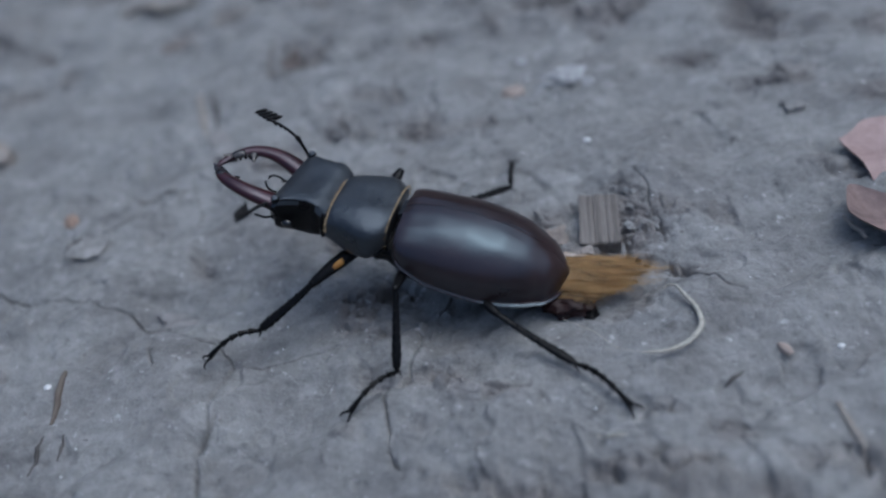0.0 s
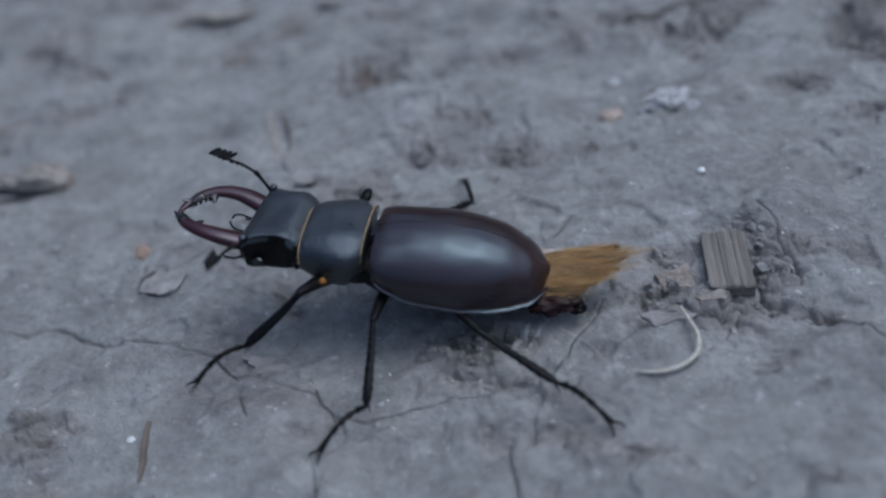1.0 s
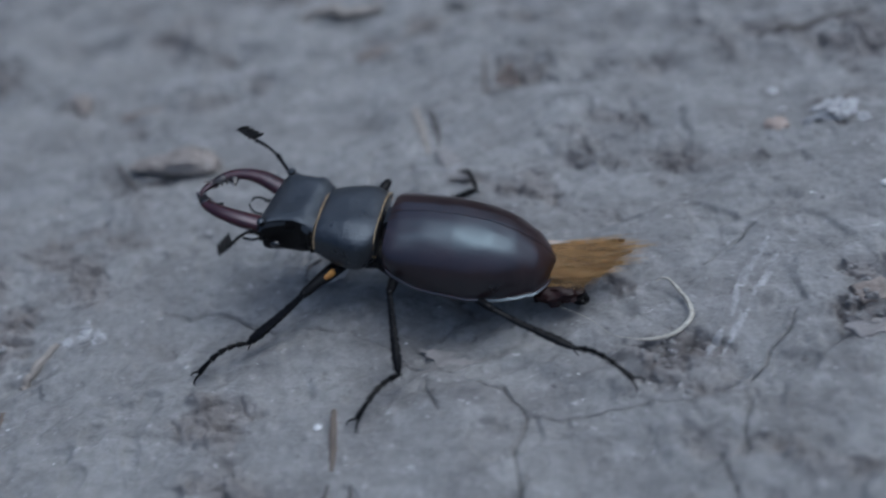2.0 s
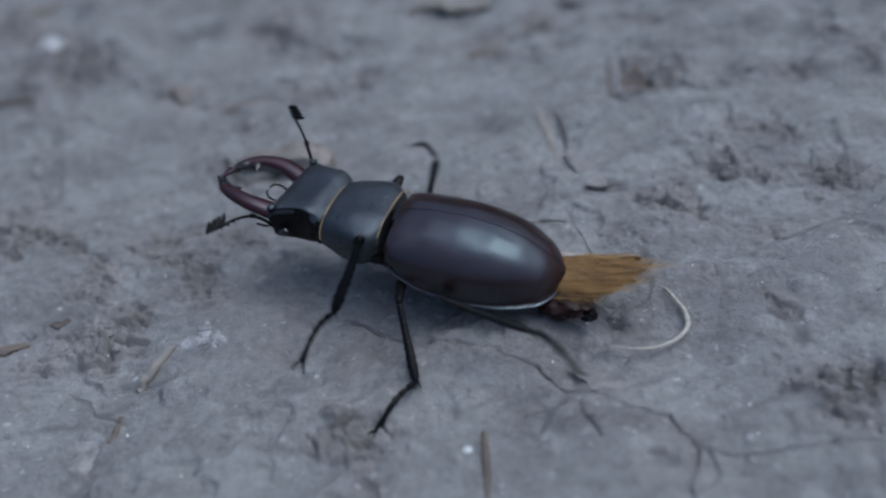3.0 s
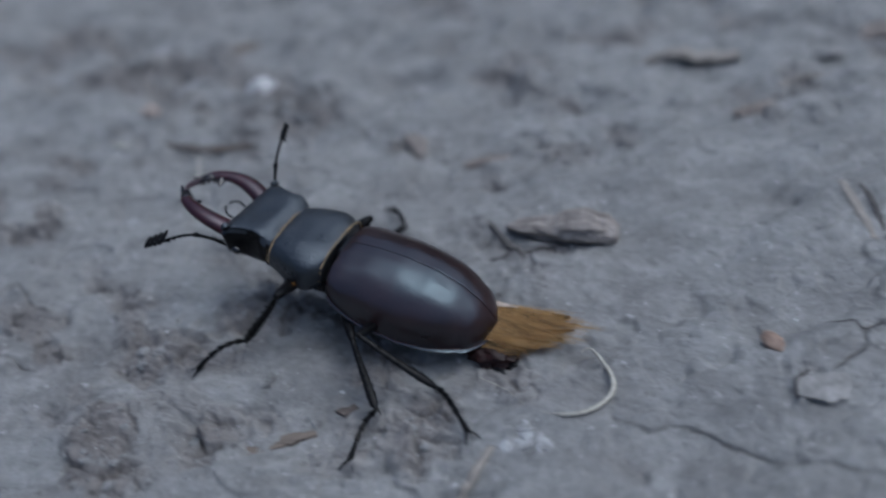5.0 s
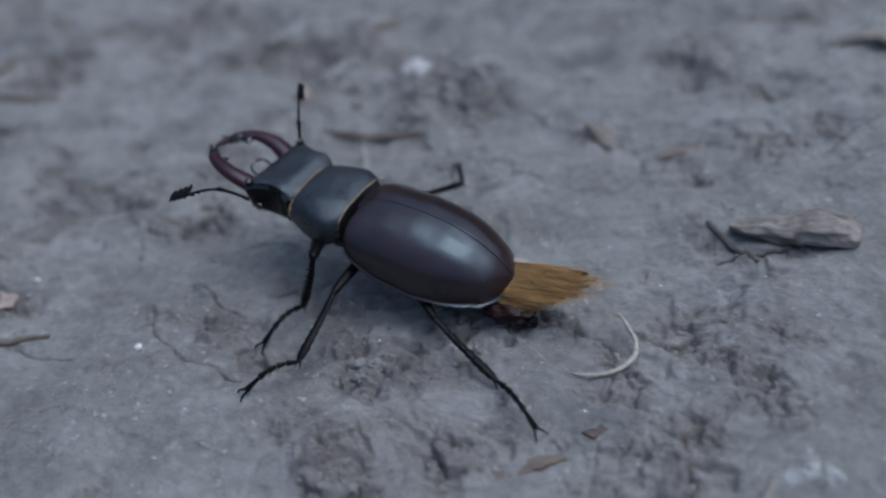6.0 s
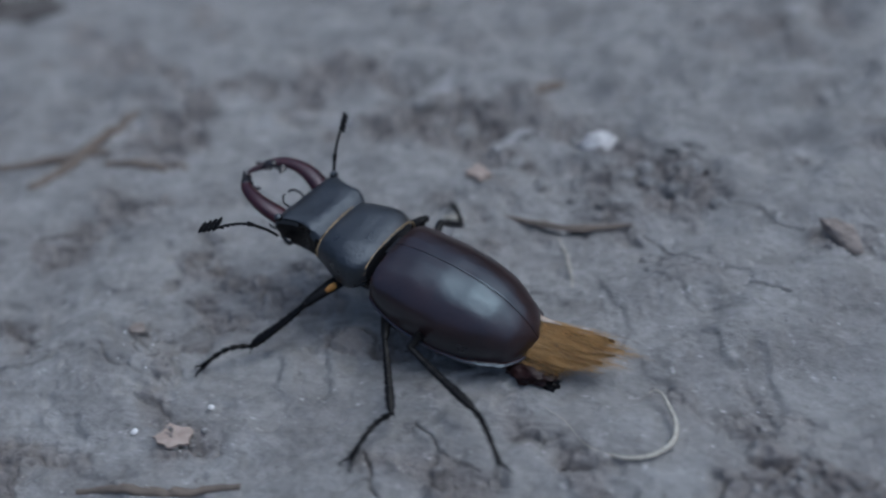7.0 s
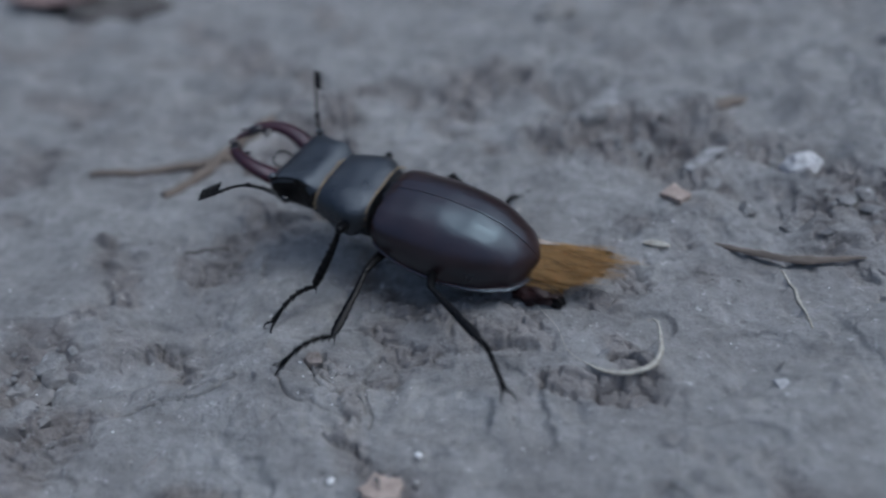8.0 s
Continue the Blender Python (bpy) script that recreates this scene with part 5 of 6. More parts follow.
thing("earth_clod", broken(2.4, 1.4, 1, 236, 15, 3, 0.35), SOIL, -248, 234, at_ground(-248, 234) + 0.1, 40, "loosened broken clod of grey earth", "clod", "earth clods", smooth=False)
thing("earth_clod", broken(3.2, 1.4, 1.2, 237, 15, 3, 0.35), SOIL, -241, 231, at_ground(-241, 231) + 0.1, 25, "loosened broken clod of grey earth", "clod", "earth clods", smooth=False)
thing("earth_clod", broken(3.4, 2, 1.5, 238, 15, 3, 0.35), SOIL, -273, 254, at_ground(-273, 254) + 0.1, 15, "loosened broken clod of grey earth", "clod", "earth clods", smooth=False)
thing("earth_clod", broken(2.8, 1.6, 1.2, 239, 15, 3, 0.35), SOIL, -276, 248, at_ground(-276, 248) + 0.1, -20, "loosened broken clod of grey earth", "clod", "earth clods", smooth=False)
thing("earth_clod", broken(2.2, 1.3, 0.9, 240, 15, 3, 0.35), SOIL, -234, 223, at_ground(-234, 223) + 0.1, 60, "loosened broken clod of grey earth", "clod", "earth clods", smooth=False)
thing("earth_clod", broken(3, 1.6, 1.2, 241, 15, 3, 0.35), SOIL, -204, 237, at_ground(-204, 237) + 0.1, 5, "loosened broken clod of grey earth", "clod", "earth clods", smooth=False)
thing("earth_clod", broken(2, 1.2, 0.9, 242, 15, 3, 0.35), SOIL, -215, 232, at_ground(-215, 232) + 0.1, 70, "loosened broken clod of grey earth", "clod", "earth clods", smooth=False)
thing("earth_clod", broken(2.4, 1.3, 1, 243, 15, 3, 0.35), SOIL, -209, 236, at_ground(-209, 236) + 0.1, -30, "loosened broken clod of grey earth", "clod", "earth clods", smooth=False)
thing("earth_clod", broken(2.6, 1.3, 1, 244, 15, 3, 0.35), SOIL, -227, 220, at_ground(-227, 220) + 0.1, 12, "loosened broken clod of grey earth", "clod", "earth clods", smooth=False)
thing("earth_clod", broken(3, 1.5, 1.1, 245, 15, 3, 0.35), SOIL, -257, 243, at_ground(-257, 243) + 0.1, 33, "loosened broken clod of grey earth", "clod", "earth clods", smooth=False)
thing("earth_clod", broken(3.2, 1.8, 1.3, 246, 15, 3, 0.35), SOIL, -203, 262, at_ground(-203, 262) + 0.1, 50, "loosened broken clod of grey earth", "clod", "earth clods", smooth=False)
thing("earth_clod", broken(3.6, 2.2, 1.5, 247, 15, 3, 0.35), SOIL, -192, 278, at_ground(-192, 278) + 0.1, 0, "loosened broken clod of grey earth", "clod", "earth clods", smooth=False)
slab("wood_splinter", [(-244, 262), (-239, 267), (-235, 267), (-237, 264), (-242, 261)], 1, TWIG, "pale flat wood splinter on the verge", "splinter", (4, 3), 0.3, 250, 0, True, 0.5)
slab("wood_splinter", [(-273, 259), (-267, 268), (-261, 270), (-260, 267), (-268, 259)], 0.9, PALE_EARTH, "faded flat wood splinter on the verge", "splinter", (3, 2), 0.3, 251, 0, True, 0.4)
slab("wood_splinter", [(-249, 234), (-244, 241), (-240, 242), (-241, 240), (-246, 233)], 0.8, PALE_EARTH, "pale flat splinter among broken earth", "splinter", (5, 3), 0.3, 252, 0, True, 0.5)
thing("earth_clod", broken(2, 1.5, 1.1, 257, 14, 3, 0.3), BARK, -307, 171, at_ground(-307, 171) + 0.2, 15, "small brownish crumb of earth", "clod", smooth=False)
slab("bark_flake", [(1, 121), (6, 122), (6, 120), (2, 120)], 0.5, PALE_BARK, "pale splintered flake beside a chip", "bark", (2, 2), 0.3, 258, 0, True, 0)
slab("pebble_flake", [(49, 163), (53, 163), (53, 161), (49, 160)], 1.4, GREY_STONE, "small flat grey stone on the earth", "stone", (6, 3), 0.3, 259, 0, False, 0)
stick("straw", [(38, 86, 0.3), (39, 81, 0.4), (40, 75, 0.3)], (0.45, 0.6, 0.4), PALE_STICK, "pale straw on the earth", "straw", 1, seed=260)
stick("twig", [(-84, 86, 0.1), (-84, 89, 0.25), (-84, 91, 0.1)], (0.25, 0.35, 0.12), DARK_TWIG, "thin dark twig pressed into the earth", "twig", 1, seed=261)

thing("chalk_crumb", broken(1.09, 0.78, 0.31, 300, 10, 2), CHALK, -140.3, 125.7, at_ground(-140.3, 125.7) - 0.05, 0, "small whitish crumb on the earth", "crumb", "chalk crumbs", smooth=False)
thing("chalk_crumb", broken(1.09, 0.78, 0.31, 301, 10, 2), CHALK, -140.0, 125.4, at_ground(-140.0, 125.4) - 0.05, 40, "small whitish crumb on the earth", "crumb", "chalk crumbs", smooth=False)
thing("chalk_crumb", broken(1.45, 1.04, 0.41, 302, 10, 2), CHALK, -137.3, 123.8, at_ground(-137.3, 123.8) - 0.05, 80, "small whitish crumb on the earth", "crumb", "chalk crumbs", smooth=False)
thing("chalk_crumb", broken(0.97, 0.69, 0.28, 303, 10, 2), CHALK, -140.0, 126.7, at_ground(-140.0, 126.7) - 0.05, 120, "small whitish crumb on the earth", "crumb", "chalk crumbs", smooth=False)
thing("chalk_crumb", broken(0.91, 0.65, 0.26, 304, 10, 2), CHALK, -140.0, 125.6, at_ground(-140.0, 125.6) - 0.05, 160, "small whitish crumb on the earth", "crumb", "chalk crumbs", smooth=False)
thing("chalk_crumb", broken(1.49, 1.06, 0.43, 305, 10, 2), CHALK, -137.0, 123.8, at_ground(-137.0, 123.8) - 0.05, 200, "small whitish crumb on the earth", "crumb", "chalk crumbs", smooth=False)
thing("chalk_crumb", broken(1.00, 0.72, 0.29, 306, 10, 2), CHALK, -140.0, 124.1, at_ground(-140.0, 124.1) - 0.05, 240, "small whitish crumb on the earth", "crumb", "chalk crumbs", smooth=False)
thing("chalk_crumb", broken(1.54, 1.10, 0.44, 307, 10, 2), CHALK, -142.7, 123.4, at_ground(-142.7, 123.4) - 0.05, 280, "small whitish crumb on the earth", "crumb", "chalk crumbs", smooth=False)
thing("chalk_crumb", broken(1.29, 0.92, 0.37, 308, 10, 2), CHALK, -139.8, 124.6, at_ground(-139.8, 124.6) - 0.05, 320, "small whitish crumb on the earth", "crumb", "chalk crumbs", smooth=False)
thing("chalk_crumb", broken(0.87, 0.62, 0.25, 309, 10, 2), CHALK, -140.1, 123.7, at_ground(-140.1, 123.7) - 0.05, 360, "small whitish crumb on the earth", "crumb", "chalk crumbs", smooth=False)
thing("chalk_crumb", broken(1.62, 1.15, 0.46, 310, 10, 2), CHALK, -139.9, 125.3, at_ground(-139.9, 125.3) - 0.05, 400, "small whitish crumb on the earth", "crumb", "chalk crumbs", smooth=False)
thing("chalk_crumb", broken(0.99, 0.71, 0.28, 311, 10, 2), CHALK, -137.3, 123.9, at_ground(-137.3, 123.9) - 0.05, 440, "small whitish crumb on the earth", "crumb", "chalk crumbs", smooth=False)
thing("chalk_crumb", broken(1.56, 1.12, 0.45, 312, 10, 2), CHALK, -136.8, 124.2, at_ground(-136.8, 124.2) - 0.05, 480, "small whitish crumb on the earth", "crumb", "chalk crumbs", smooth=False)
thing("chalk_crumb", broken(1.11, 0.79, 0.32, 313, 10, 2), CHALK, -137.6, 123.8, at_ground(-137.6, 123.8) - 0.05, 520, "small whitish crumb on the earth", "crumb", "chalk crumbs", smooth=False)
thing("chalk_crumb", broken(0.86, 0.61, 0.25, 314, 10, 2), CHALK, -140.7, 124.3, at_ground(-140.7, 124.3) - 0.05, 560, "small whitish crumb on the earth", "crumb", "chalk crumbs", smooth=False)
thing("chalk_crumb", broken(0.74, 0.53, 0.21, 315, 10, 2), CHALK, -140.2, 127.6, at_ground(-140.2, 127.6) - 0.05, 600, "small whitish crumb on the earth", "crumb", "chalk crumbs", smooth=False)
stick("splinter", [(-330.3, 141.9, 0.05), (-325.9, 148, 0.15), (-322.3, 154.9, 0.05)], (0.15, 0.34, 0.12), TAN_FAINT, "faded straw splinter pressed into the earth", "splinter", 0.5, seed=330)
stick("splinter", [(-328.1, 143.1, 0.05), (-325, 147.4, 0.15), (-322.7, 152.4, 0.05)], (0.15, 0.34, 0.12), TAN_FAINT, "faded straw splinter pressed into the earth", "splinter", 0.5, seed=331)
stick("splinter", [(-327.8, 145.1, 0.05), (-325.6, 148.1, 0.15), (-324.3, 151.6, 0.05)], (0.15, 0.34, 0.12), TAN_FAINT, "faded straw splinter pressed into the earth", "splinter", 0.5, seed=332)
stick("splinter", [(-169, 116.3, 0), (-168.1, 120, 0.1), (-168.1, 124.3, 0)], (0.25, 0.55, 0.2), TAN_FAINT, "faded pinkish splinter pressed into the earth", "splinter", 0.5, seed=340)
stick("splinter", [(-166.3, 117.1, 0), (-165.5, 120.5, 0.1), (-165.5, 124.6, 0)], (0.25, 0.55, 0.2), TAN_FAINT, "faded pinkish splinter pressed into the earth", "splinter", 0.5, seed=341)
stick("splinter", [(-163.5, 119.1, 0), (-162.9, 121.7, 0.1), (-163, 124.9, 0)], (0.25, 0.55, 0.2), TAN_FAINT, "faded pinkish splinter pressed into the earth", "splinter", 0.5, seed=342)
stick("splinter", [(-161.5, 120.3, 0), (-159.7, 122.7, 0.1), (-158.8, 125.6, 0)], (0.25, 0.55, 0.2), TAN_FAINT, "faded pinkish splinter pressed into the earth", "splinter", 0.5, seed=343)
stick("twig", [(-148.8, 102.4, 0.1), (-148.7, 105.1, 0.3), (-148.6, 107.8, 0.1)], (0.35, 0.6, 0.3), TWIG, "short brown twig on the earth", "twig", 1, seed=350)
thing("pale_stone", ball(3.6, 4.4, 1.2, 4, 0.3, 14, 1.0), GREY_STONE, -152.4, 99.5, at_ground(-152.4, 99.5) - 0.35, 20, "pale flat stone sunk in the earth", "stone")
thing("earth_clod", broken(3.6, 2.4, 1.7, 360, 15, 3, 0.35), CRUMB, -359.4, 168.3, at_ground(-359.4, 168.3) - 0.6, 20, "dark broken clod at the edge of a crevice", "clod", "earth clods", smooth=False)
thing("earth_clod", broken(4.1, 2.7, 1.9, 361, 15, 3, 0.35), CRUMB, -353.4, 164.4, at_ground(-353.4, 164.4) - 0.7, 50, "dark broken clod at the edge of a crevice", "clod", "earth clods", smooth=False)
thing("earth_clod", broken(4.8, 3.2, 2.2, 362, 15, 3, 0.35), CRUMB, -355.1, 160.3, at_ground(-355.1, 160.3) - 0.7, 80, "dark broken clod at the edge of a crevice", "clod", "earth clods", smooth=False)
thing("earth_clod", broken(4.3, 2.9, 2.0, 363, 15, 3, 0.35), CRUMB, -353.7, 154.2, at_ground(-353.7, 154.2) - 0.7, 110, "dark broken clod at the edge of a crevice", "clod", "earth clods", smooth=False)
thing("earth_clod", broken(3.1, 2.1, 1.4, 364, 15, 3, 0.35), CRUMB, -349.5, 158.2, at_ground(-349.5, 158.2) - 0.7, 140, "dark broken clod at the edge of a crevice", "clod", "earth clods", smooth=False)
thing("earth_clod", broken(3.6, 2.4, 1.7, 365, 15, 3, 0.35), CRUMB, -359, 159.7, at_ground(-359, 159.7) - 0.7, 170, "dark broken clod at the edge of a crevice", "clod", "earth clods", smooth=False)
thing("earth_clod", broken(2.2, 1.4, 1.0, 366, 15, 3, 0.35), CRUMB, -349.2, 162, at_ground(-349.2, 162) - 0.7, 200, "dark broken clod at the edge of a crevice", "clod", "earth clods", smooth=False)
thing("earth_clod", broken(2.6, 1.8, 1.2, 367, 15, 3, 0.35), CRUMB, -348.8, 152.8, at_ground(-348.8, 152.8) - 0.7, 230, "dark broken clod at the edge of a crevice", "clod", "earth clods", smooth=False)

# pale scuffed splinters where the strip was scraped
stick("splinter", [(-30, 113.1, 0), (-27.8, 118, 0.12), (-24.6, 123.2, 0)], (0.4, 0.8, 0.24), PALE_EARTH, "pale scraped splinter pressed into the earth", "splinter", 0.4, seed=380)
stick("splinter", [(-28.1, 113.2, 0), (-24.2, 120.5, 0.12), (-21.2, 128.4, 0)], (0.3, 0.6, 0.18), PALE_EARTH, "pale scraped splinter pressed into the earth", "splinter", 0.4, seed=381)
stick("splinter", [(-24.6, 123.2, 0), (-20.9, 132, 0.12), (-15.9, 141.4, 0)], (0.5, 1, 0.3), PALE_EARTH, "pale scraped splinter pressed into the earth", "splinter", 0.4, seed=382)
stick("splinter", [(-21.7, 125.7, 0), (-16.6, 133.6, 0.12), (-12.2, 142.1, 0)], (0.4, 0.8, 0.24), PALE_EARTH, "pale scraped splinter pressed into the earth", "splinter", 0.4, seed=383)
stick("splinter", [(-24.6, 118, 0), (-22.9, 122.4, 0.12), (-20.2, 127, 0)], (0.35, 0.7, 0.21), PALE_EARTH, "pale scraped splinter pressed into the earth", "splinter", 0.4, seed=384)
stick("splinter", [(-18.9, 135.5, 0), (-16, 139.9, 0.12), (-14.1, 144.5, 0)], (0.3, 0.6, 0.18), PALE_EARTH, "pale scraped splinter pressed into the earth", "splinter", 0.4, seed=385)


def scatter(name, count, sizes, mat, label, spots, spread, seed, flat=0.6, sit=0.25, smooth=False, keep=(1.0,)):
    """Crumbs that nobody could count, in one mesh."""
    rnd = random.Random(seed)
    base = bmesh.new()
    bmesh.ops.create_icosphere(base, subdivisions=1, radius=1)
    shape = [v.co.copy() for v in base.verts]
    faces = [tuple(v.index for v in f.verts) for f in base.faces]
    base.free()
    centres = []
    while len(centres) < count:
        tries = []
        for k in range(4000):
            if rnd.random() < spread:
                tries.append((rnd.uniform(-420, 90), rnd.uniform(72, 330)))
            else:
                cx, cy, r = rnd.choice(spots)
                tries.append((rnd.gauss(cx, r * 0.7), rnd.gauss(cy, r * 0.7)))
        t = np.array(tries)
        for p, w in zip(tries, looseness(t[:, 0], t[:, 1])):
            if rnd.random() < keep[min(len(keep) - 1, int(w * len(keep)))]:
                centres.append(p)
    centres = centres[:count]
    heights = [at_ground(*c) for c in centres]
    verts, polys = [], []
    for (x, y), z in zip(centres, heights):
        s = sizes[0] * (sizes[1] / sizes[0]) ** (rnd.random() ** 2.2)
        m = Euler((rnd.uniform(-0.5, 0.5), rnd.uniform(-0.5, 0.5), rnd.uniform(0, 6.3))).to_matrix()
        n = len(verts)
        for c in shape:
            p = m @ Vector((c.x * s * 1.25, c.y * s, c.z * s * flat)) * rnd.uniform(0.75, 1.2)
            verts.append(((x + p.x) * MM, (y + p.y) * MM, (z + sit * s + p.z) * MM))
        polys += [tuple(i + n for i in f) for f in faces]
    me = bpy.data.meshes.new(name)
    me.from_pydata(verts, [], polys)
    me.polygons.foreach_set("use_smooth", np.full(len(polys), smooth))
    me.materials.append(mat)
    return tagged(new(name, me), label, "grit", kind="stuff")


scatter("earth_crumbs", 6000, (0.12, 0.5), CRUMB, "fine grey and brown crumbs strewn on the earth", CRUMBLY, 0.6, 5, keep=(0.12, 0.2, 0.5, 1.0))
scatter("earth_crumbs", 380, (0.5, 1.2), SOIL, "coarse crumbs of broken grey earth in loose patches", CRUMBLY, 0.4, 9, 0.6, 0.1, keep=(0.0, 0.05, 0.5, 1.0))
scatter("pale_grit", 700, (0.07, 0.28), WHITE_BIT, "tiny pale grit grains on the earth", CRUMBLY, 0.8, 6)
for k, (x, y, s) in enumerate([(-91.2, 101.8, 0.62), (41.7, 96.9, 0.5), (7.9, 153.8, 0.7), (-296, 148, 0.6), (-253, 137.6, 0.7), (-284, 154, 0.5)]):
    pebble("white_grain", x, y, (s * 1.2, s, s * 0.6), WHITE_BIT, "tiny white grain lying on the earth", "grain", 0.2, 80 + k, 30 * k, 2, 0.5, group="white grains")
for k, (x, y) in enumerate([(-140.3, 126.4), (-138.2, 124.8), (-136.6, 123.6), (-139.4, 123.4)]):
    thing("chalk_crumb", broken(1.7, 1.1, 0.45, 90 + k, 12, 2), PALE_EARTH, x, y, at_ground(x, y), 70 * k, "small whitish crumb on the earth", "crumb", "chalk crumbs", smooth=False)

# ---- what moves ----
# beetle: seconds, x, y, z of the joint (mm), heading, nose up, lean (degrees)
BODY = [
    (0, -25.4, 119.1, 16.6, 166.8, 11.6, 5.5),
    (0.3, -33.3, 120.1, 16.3, 155.5, 9.5, 2.5),
    (0.5, -38.5, 121.6, 16.2, 169.3, 8.4, 1.5),
    (0.7, -44.0, 127.4, 16.2, 169.3, 7.6, 2.3),
    (1, -50.0, 128.2, 16.1, 174.7, 6.9, 3.9),
    (1.3, -60.7, 127.9, 16.0, 166.3, 6.9, 2.1),
    (1.5, -64.8, 129.0, 15.9, 172.1, 6.9, 0.9),
    (1.7, -71.9, 129.4, 15.8, 176.2, 6.8, 0.4),
    (2, -81.1, 133.6, 15.7, 174.9, 6.6, 0.1),
    (2.2, -85.4, 135.5, 15.8, 167.6, 5.0, 0.8),
    (3.3, -114.2, 139.2, 14.0, 168.8, 4.0, 1.3),
    (3.5, -121.4, 138.1, 14.1, 176.7, 4.3, -2.6),
    (3.7, -128.3, 139.1, 14.3, 172.5, 4.6, -0.8),
    (4, -138.9, 141.8, 14.5, 170.6, 5.1, 2.6),
    (4.2, -145.7, 142.7, 14.5, 165.0, 5.7, 2.1),
    (4.5, -157.3, 145.2, 14.4, 182.2, 6.8, 1.1),
    (4.7, -164.3, 149.0, 14.4, 169.4, 8.1, 1.0),
    (5, -174.1, 152.1, 14.4, 166.6, 9.5, 0.8),
    (5.2, -182.2, 152.5, 13.6, 172.7, 2.9, -5.4),
    (6.3, -226.3, 164.9, 17.8, 161.2, 8.4, 3.1),
    (6.5, -236.5, 168.9, 17.4, 168.6, 11.3, -0.3),
    (6.7, -243.5, 171.0, 16.9, 176.3, 9.0, -0.7),
    (7, -255.8, 180.1, 16.2, 158.9, 8.0, -1.0),
    (7.3, -271.4, 183.0, 16.0, 166.0, 6.4, 0.3),
    (7.5, -276.7, 189.3, 15.8, 162.3, 7.2, 1.0),
    (7.7, -279.4, 194.2, 15.5, 152.1, 6.4, -0.5),
    (8, -299.8, 199.5, 15.0, 167.5, 5.4, -4.9),
]
# where each left foot stands: x, y, from, to; the foot swings between the stands
STANDS = {
    ("front", 1): [(-63, 103, 0, 0.84), (-89, 107.5, 1.1, 1.8), (-116, 112, 2.0, 2.95), (-146, 121.5, 3.2, 3.7), (-170, 117.5, 3.9, 4.5), (-200, 133, 4.7, 5.25),
                   (-231, 140, 5.45, 6.0), (-264, 147, 6.2, 6.65), (-291, 162, 6.85, 7.3), (-318, 177, 7.5, 8.1)],
    ("middle", 1): [(-36, 89, 0, 0.7), (-59.5, 94.5, 0.85, 1.65), (-85.5, 101, 1.8, 2.45), (-107, 105, 2.6, 3.46), (-136, 109, 3.6, 4.25), (-167.5, 115, 4.4, 5.05),
                    (-197, 121, 5.25, 5.75), (-230, 128, 5.95, 6.42), (-257, 143, 6.6, 7.1), (-289, 157, 7.25, 7.8), (-312, 166, 7.95, 8.1)],
    ("hind", 1): [(10, 86, 0, 0.33), (-13.5, 96, 0.48, 1.1), (-38, 106, 1.45, 2.08), (-60, 105, 2.25, 2.9), (-88, 112.5, 3.1, 3.88), (-116, 122, 4.1, 4.7),
                  (-148, 123.5, 4.9, 5.5), (-178, 127, 5.7, 6.05), (-206, 131, 6.22, 6.9), (-240, 148, 7.05, 7.55), (-266, 160, 7.68, 7.93), (-290, 170, 8.15, 8.3)],
    ("middle", -1): [(-7, 151, 0, 0.12), (-38, 161.5, 0.32, 1.1), (-71.5, 168, 1.3, 2.08), (-97, 175, 2.3, 2.9), (-122, 177, 3.1, 3.75), (-146, 172, 3.9, 4.65),
                     (-177, 187.5, 4.85, 5.35), (-205, 195, 5.5, 6.0), (-231, 203, 6.15, 6.65), (-254, 213, 6.85, 7.58), (-281, 223, 7.75, 8.1)],
}
# the right front leg: times at which it lifts and is set down
LIFTS = {
    ("front", -1): [(0.3, 0.48), (1.33, 1.52), (2.35, 2.55), (3.32, 3.5), (4.2, 4.38), (4.98, 5.15), (5.78, 5.95), (6.43, 6.6), (7.1, 7.26), (7.75, 7.95)],
}
LANDING = {"front": (27, -25), "hind": (-29, -22)}
# direction of the antennae against the body: seconds, left (turn, rise), right (turn, rise)
FEELERS = [(0, 82, 38, -8, 42), (0.5, 70, 28, -38, 55), (1, 82, 36, -8, 42), (1.5, 58, 24, -46, 56), (2, 76, 35, -16, 46), (2.2, 70, 32, -35, 56), (3.3, 61, 32, -50, 42), (3.5, 55, 24, -57, 56),
           (4, 64, 28, -34, 42), (4.5, 55, 16, -53, 58), (5, 38, 14, -76, 54), (5.2, 42, 13, -68, 54), (6.3, 40, 17, -58, 45), (6.5, 40, 11, -75, 52), (7, 41, 18, -70, 52), (7.5, 37, 15, -66, 56), (8, 50, 24, -62, 56)]
DRAG = [(0, 17.1, 101.4, 0), (0.5, 7.0, 106.0, -4), (1, -3.8, 112.1, -9), (1.5, -19.0, 115.3, 0), (2, -34.7, 124.1, 2), (2.2, -40.3, 124.5, -1), (3.3, -69.8, 130.9, 5), (3.5, -75.3, 131.7, 0),
        (4, -94.3, 133.8, 13), (4.5, -110.4, 136.2, 4), (5, -130.9, 135.8, 7), (5.2, -136.1, 139.1, -3), (6.3, -182.0, 147.8, 3), (6.5, -189.1, 149.0, -6), (7, -210.6, 158.0, -3), (7.5, -230.8, 168.8, -7), (8, -254.4, 179.0, -19)]


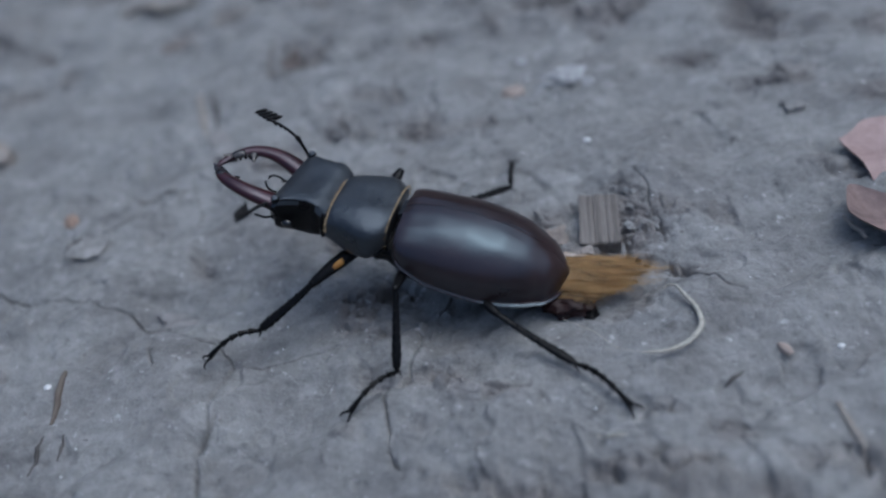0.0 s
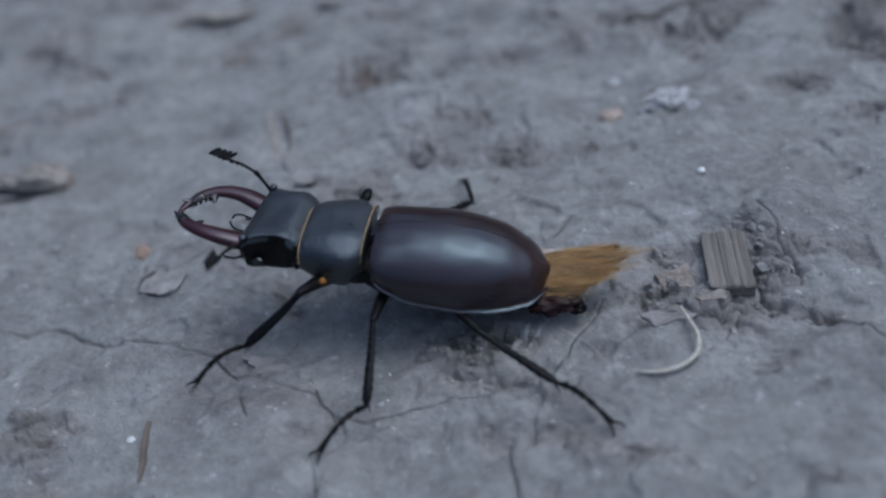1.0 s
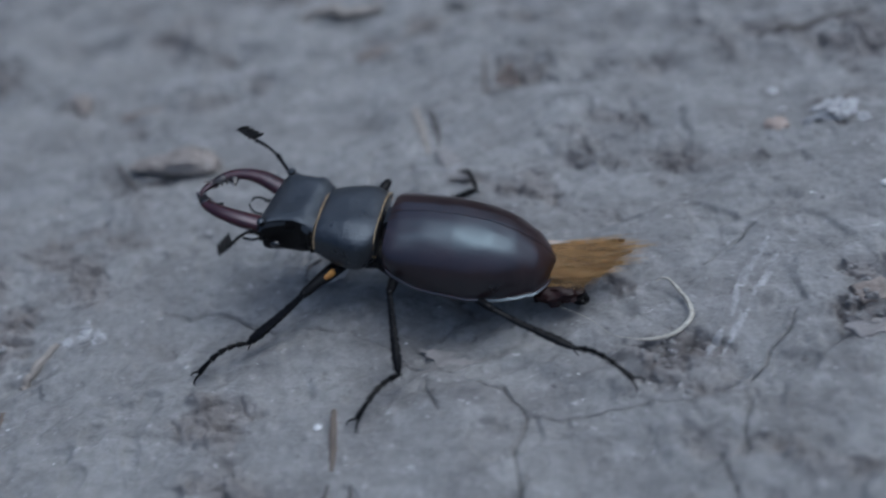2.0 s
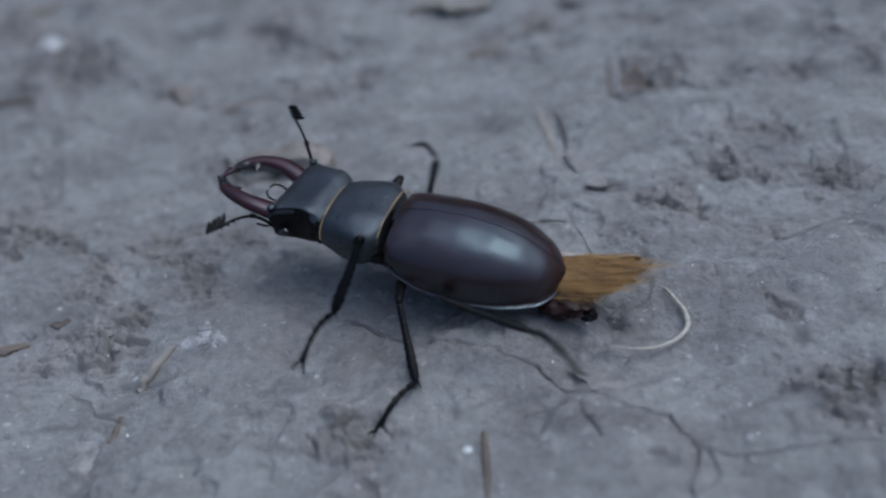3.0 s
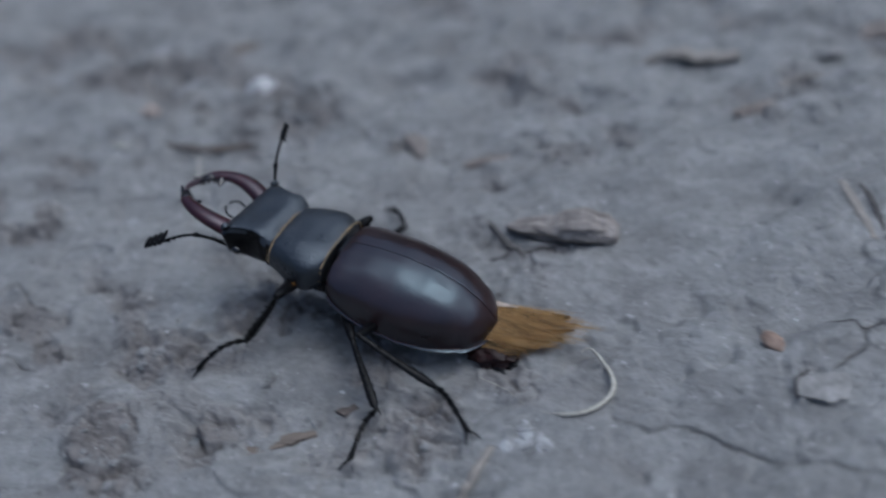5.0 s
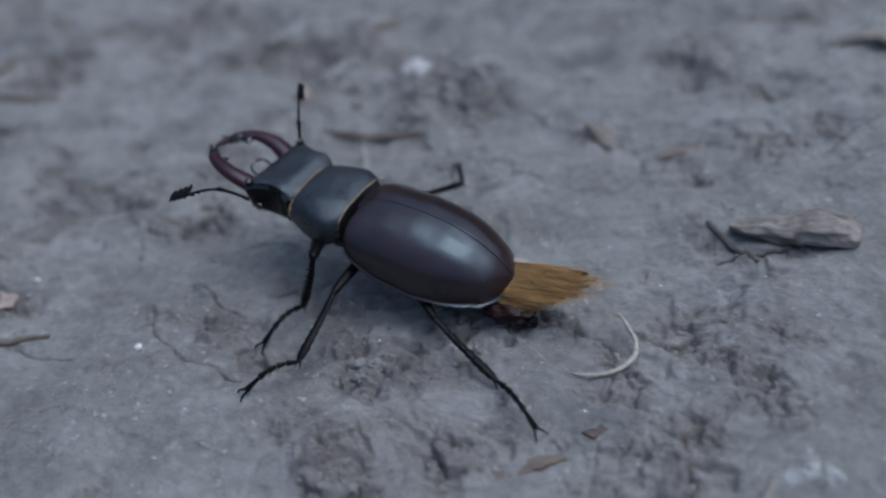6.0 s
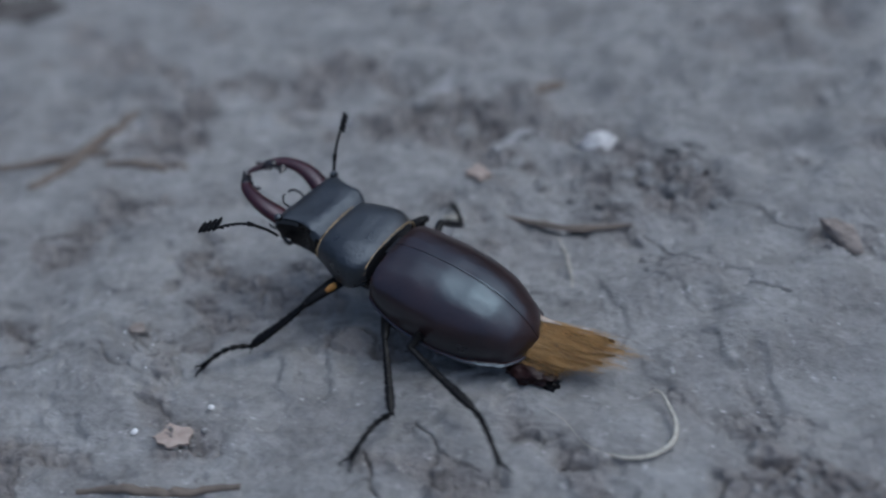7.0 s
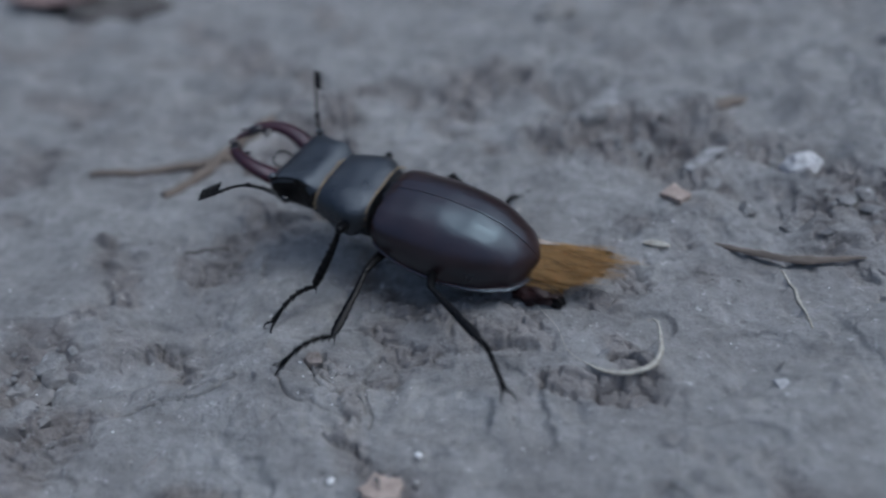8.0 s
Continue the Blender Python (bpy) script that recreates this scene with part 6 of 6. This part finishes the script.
def glide(t, table):
    """A smooth row of a table at t seconds (monotone cubic)."""
    a = np.array(table, float)
    ts, v = a[:, 0], a[:, 1:]
    k = int(np.clip(np.searchsorted(ts, t, "right") - 1, 0, len(ts) - 2))
    slope = np.diff(v, axis=0) / np.diff(ts)[:, None]
    def tangent(i):
        if i == 0 or i == len(ts) - 1:
            return slope[min(i, len(ts) - 2)]
        p, q = slope[i - 1], slope[i]
        return np.where(p * q > 0, 2 * p * q / np.where(p + q == 0, 1, p + q), 0)
    h = ts[k + 1] - ts[k]
    s = (t - ts[k]) / h
    return ((1 + 2 * s) * (1 - s) ** 2 * v[k] + s * (1 - s) ** 2 * h * tangent(k) + s * s * (3 - 2 * s) * v[k + 1] + s * s * (s - 1) * h * tangent(k + 1))


def body_pose(t):
    """The beetle's pose in millimetres."""
    x, y, z, turn, nose, lean = glide(t, BODY)
    return Matrix.Translation((x, y, z)) @ pose(0, 0, 0, 0, 0, turn) @ pose(0, 0, 0, 0, -nose, 0) @ pose(0, 0, 0, lean, 0, 0)


def stands_of(pair, side):
    if (pair, side) in STANDS:
        return STANDS[pair, side]
    out, down = [], -0.5
    for up, then in LIFTS[pair, side] + [(9.0, 9.2)]:
        base = body_pose(min(8.0, max(0.0, down)))
        p = base @ Vector((*LANDING[pair], -15))
        if down < 0:
            p = p + Vector((12, -3, 0))
        out.append((p.x, p.y, down, up))
        down = then
    return out


def foot_at(stands, t):
    for a, b in zip(stands, stands[1:]):
        if a[3] < t < b[2]:
            s = (t - a[3]) / (b[2] - a[3])
            e = s * s * (3 - 2 * s)
            x, y = a[0] + (b[0] - a[0]) * e, a[1] + (b[1] - a[1]) * e
            return Vector((x, y, at_ground(x, y) + 0.5 + 6.5 * math.sin(math.pi * s)))
    near = [s for s in stands if s[2] <= t + 1e-6] or [stands[0]]
    return Vector((near[-1][0], near[-1][1], at_ground(near[-1][0], near[-1][1]) + 0.5))


def along(p, q, up):
    """A pose at p whose x axis points to q, in metres."""
    x = (q - p).normalized()
    y = up.cross(x).normalized()
    z = x.cross(y)
    return Matrix.Translation(p * MM) @ Matrix((x, y, z)).transposed().to_4x4()


def leg_poses(pair, side, stands, t):
    """Upper leg, lower leg and foot in the beetle's space, the foot on its stand."""
    n1, n2, n3 = LENGTHS[pair]
    inv = body_pose(t).inverted()
    claw = inv @ foot_at(stands, t)
    up = (inv.to_3x3() @ Vector((0, 0, 1))).normalized()
    h = HIPS[pair]
    hip = Vector((h[0], h[1] * side, h[2]))
    inward = hip - claw
    inward -= up * inward.dot(up)
    if pair == "middle":
        inward = inward.normalized() * 0.85 + Vector((-0.5, 0, 0))
    elif pair == "front":
        inward = inward.normalized() + Vector((-0.15, 0, 0))
    inward.normalize()
    ankle = claw + inward * n3 * 0.95 + up * n3 * (0.15 if pair == "hind" else 0.27)
    stood = body_pose(t) @ ankle
    foot = body_pose(t) @ claw
    ridge = max(at_ground(stood.x + (foot.x - stood.x) * f, stood.y + (foot.y - stood.y) * f) for f in (0.0, 0.25, 0.5))
    ankle += up * max(0.0, ridge + 1.3 - stood.z)
    reach = ankle - hip
    far = reach.length
    if far > (n1 + n2) * 0.985:
        ankle = hip + reach * ((n1 + n2) * 0.985 / far)
        reach = ankle - hip
        far = reach.length
    way = reach / far
    a = (n1 * n1 - n2 * n2 + far * far) / (2 * far)
    b = math.sqrt(max(0.0, n1 * n1 - a * a))
    pole = BENDS[pair]
    pole = Vector((pole[0], pole[1] * side, pole[2]))
    bend = pole - way * pole.dot(way)
    bend.normalize()
    knee = hip + way * a + bend * b
    return along(hip, knee, up), along(knee, ankle, up), along(ankle, claw, up)


def motions():
    steps = [k / 10 for k in range(81)]
    def metres(m):
        m = m.copy()
        m.translation *= MM
        return m
    walk(beetle, [(t, metres(body_pose(t))) for t in steps])
    for pair, side, a, b, c in LEGS:
        stands = stands_of(pair, side)
        rows = [(t, leg_poses(pair, side, stands, t)) for t in steps]
        for k, ob in enumerate((a, b, c)):
            walk(ob, [(t, m[k]) for t, m in rows])
    for ob, side, col in ((ANTENNAE[0], 1, 0), (ANTENNAE[1], -1, 2)):
        rows = []
        for t in [k / 5 for k in range(41)]:
            turn, rise = glide(t, FEELERS)[col:col + 2]
            rows.append((t, pose(19.3 * MM, 8.2 * side * MM, 0.2 * MM, 0, 0, turn) @ pose(0, 0, 0, 0, -rise, 0)))
        walk(ob, rows)
    rows = []
    for t in [k / 10 for k in range(81)]:
        x, y, turn = glide(t, DRAG)
        spots = [(2, -5), (4, 0), (2, 5), (-2, -6)]
        ca, sa = math.cos(radians(turn)), math.sin(radians(turn))
        high = sorted(at_ground(x + u * ca - v * sa, y + u * sa + v * ca) for u, v in spots)
        rows.append((t, pose(x * MM, y * MM, (0.5 * (high[-1] + high[-2]) + 0.45) * MM, 0, 0, turn)))
    walk(dry_root, rows)


motions()
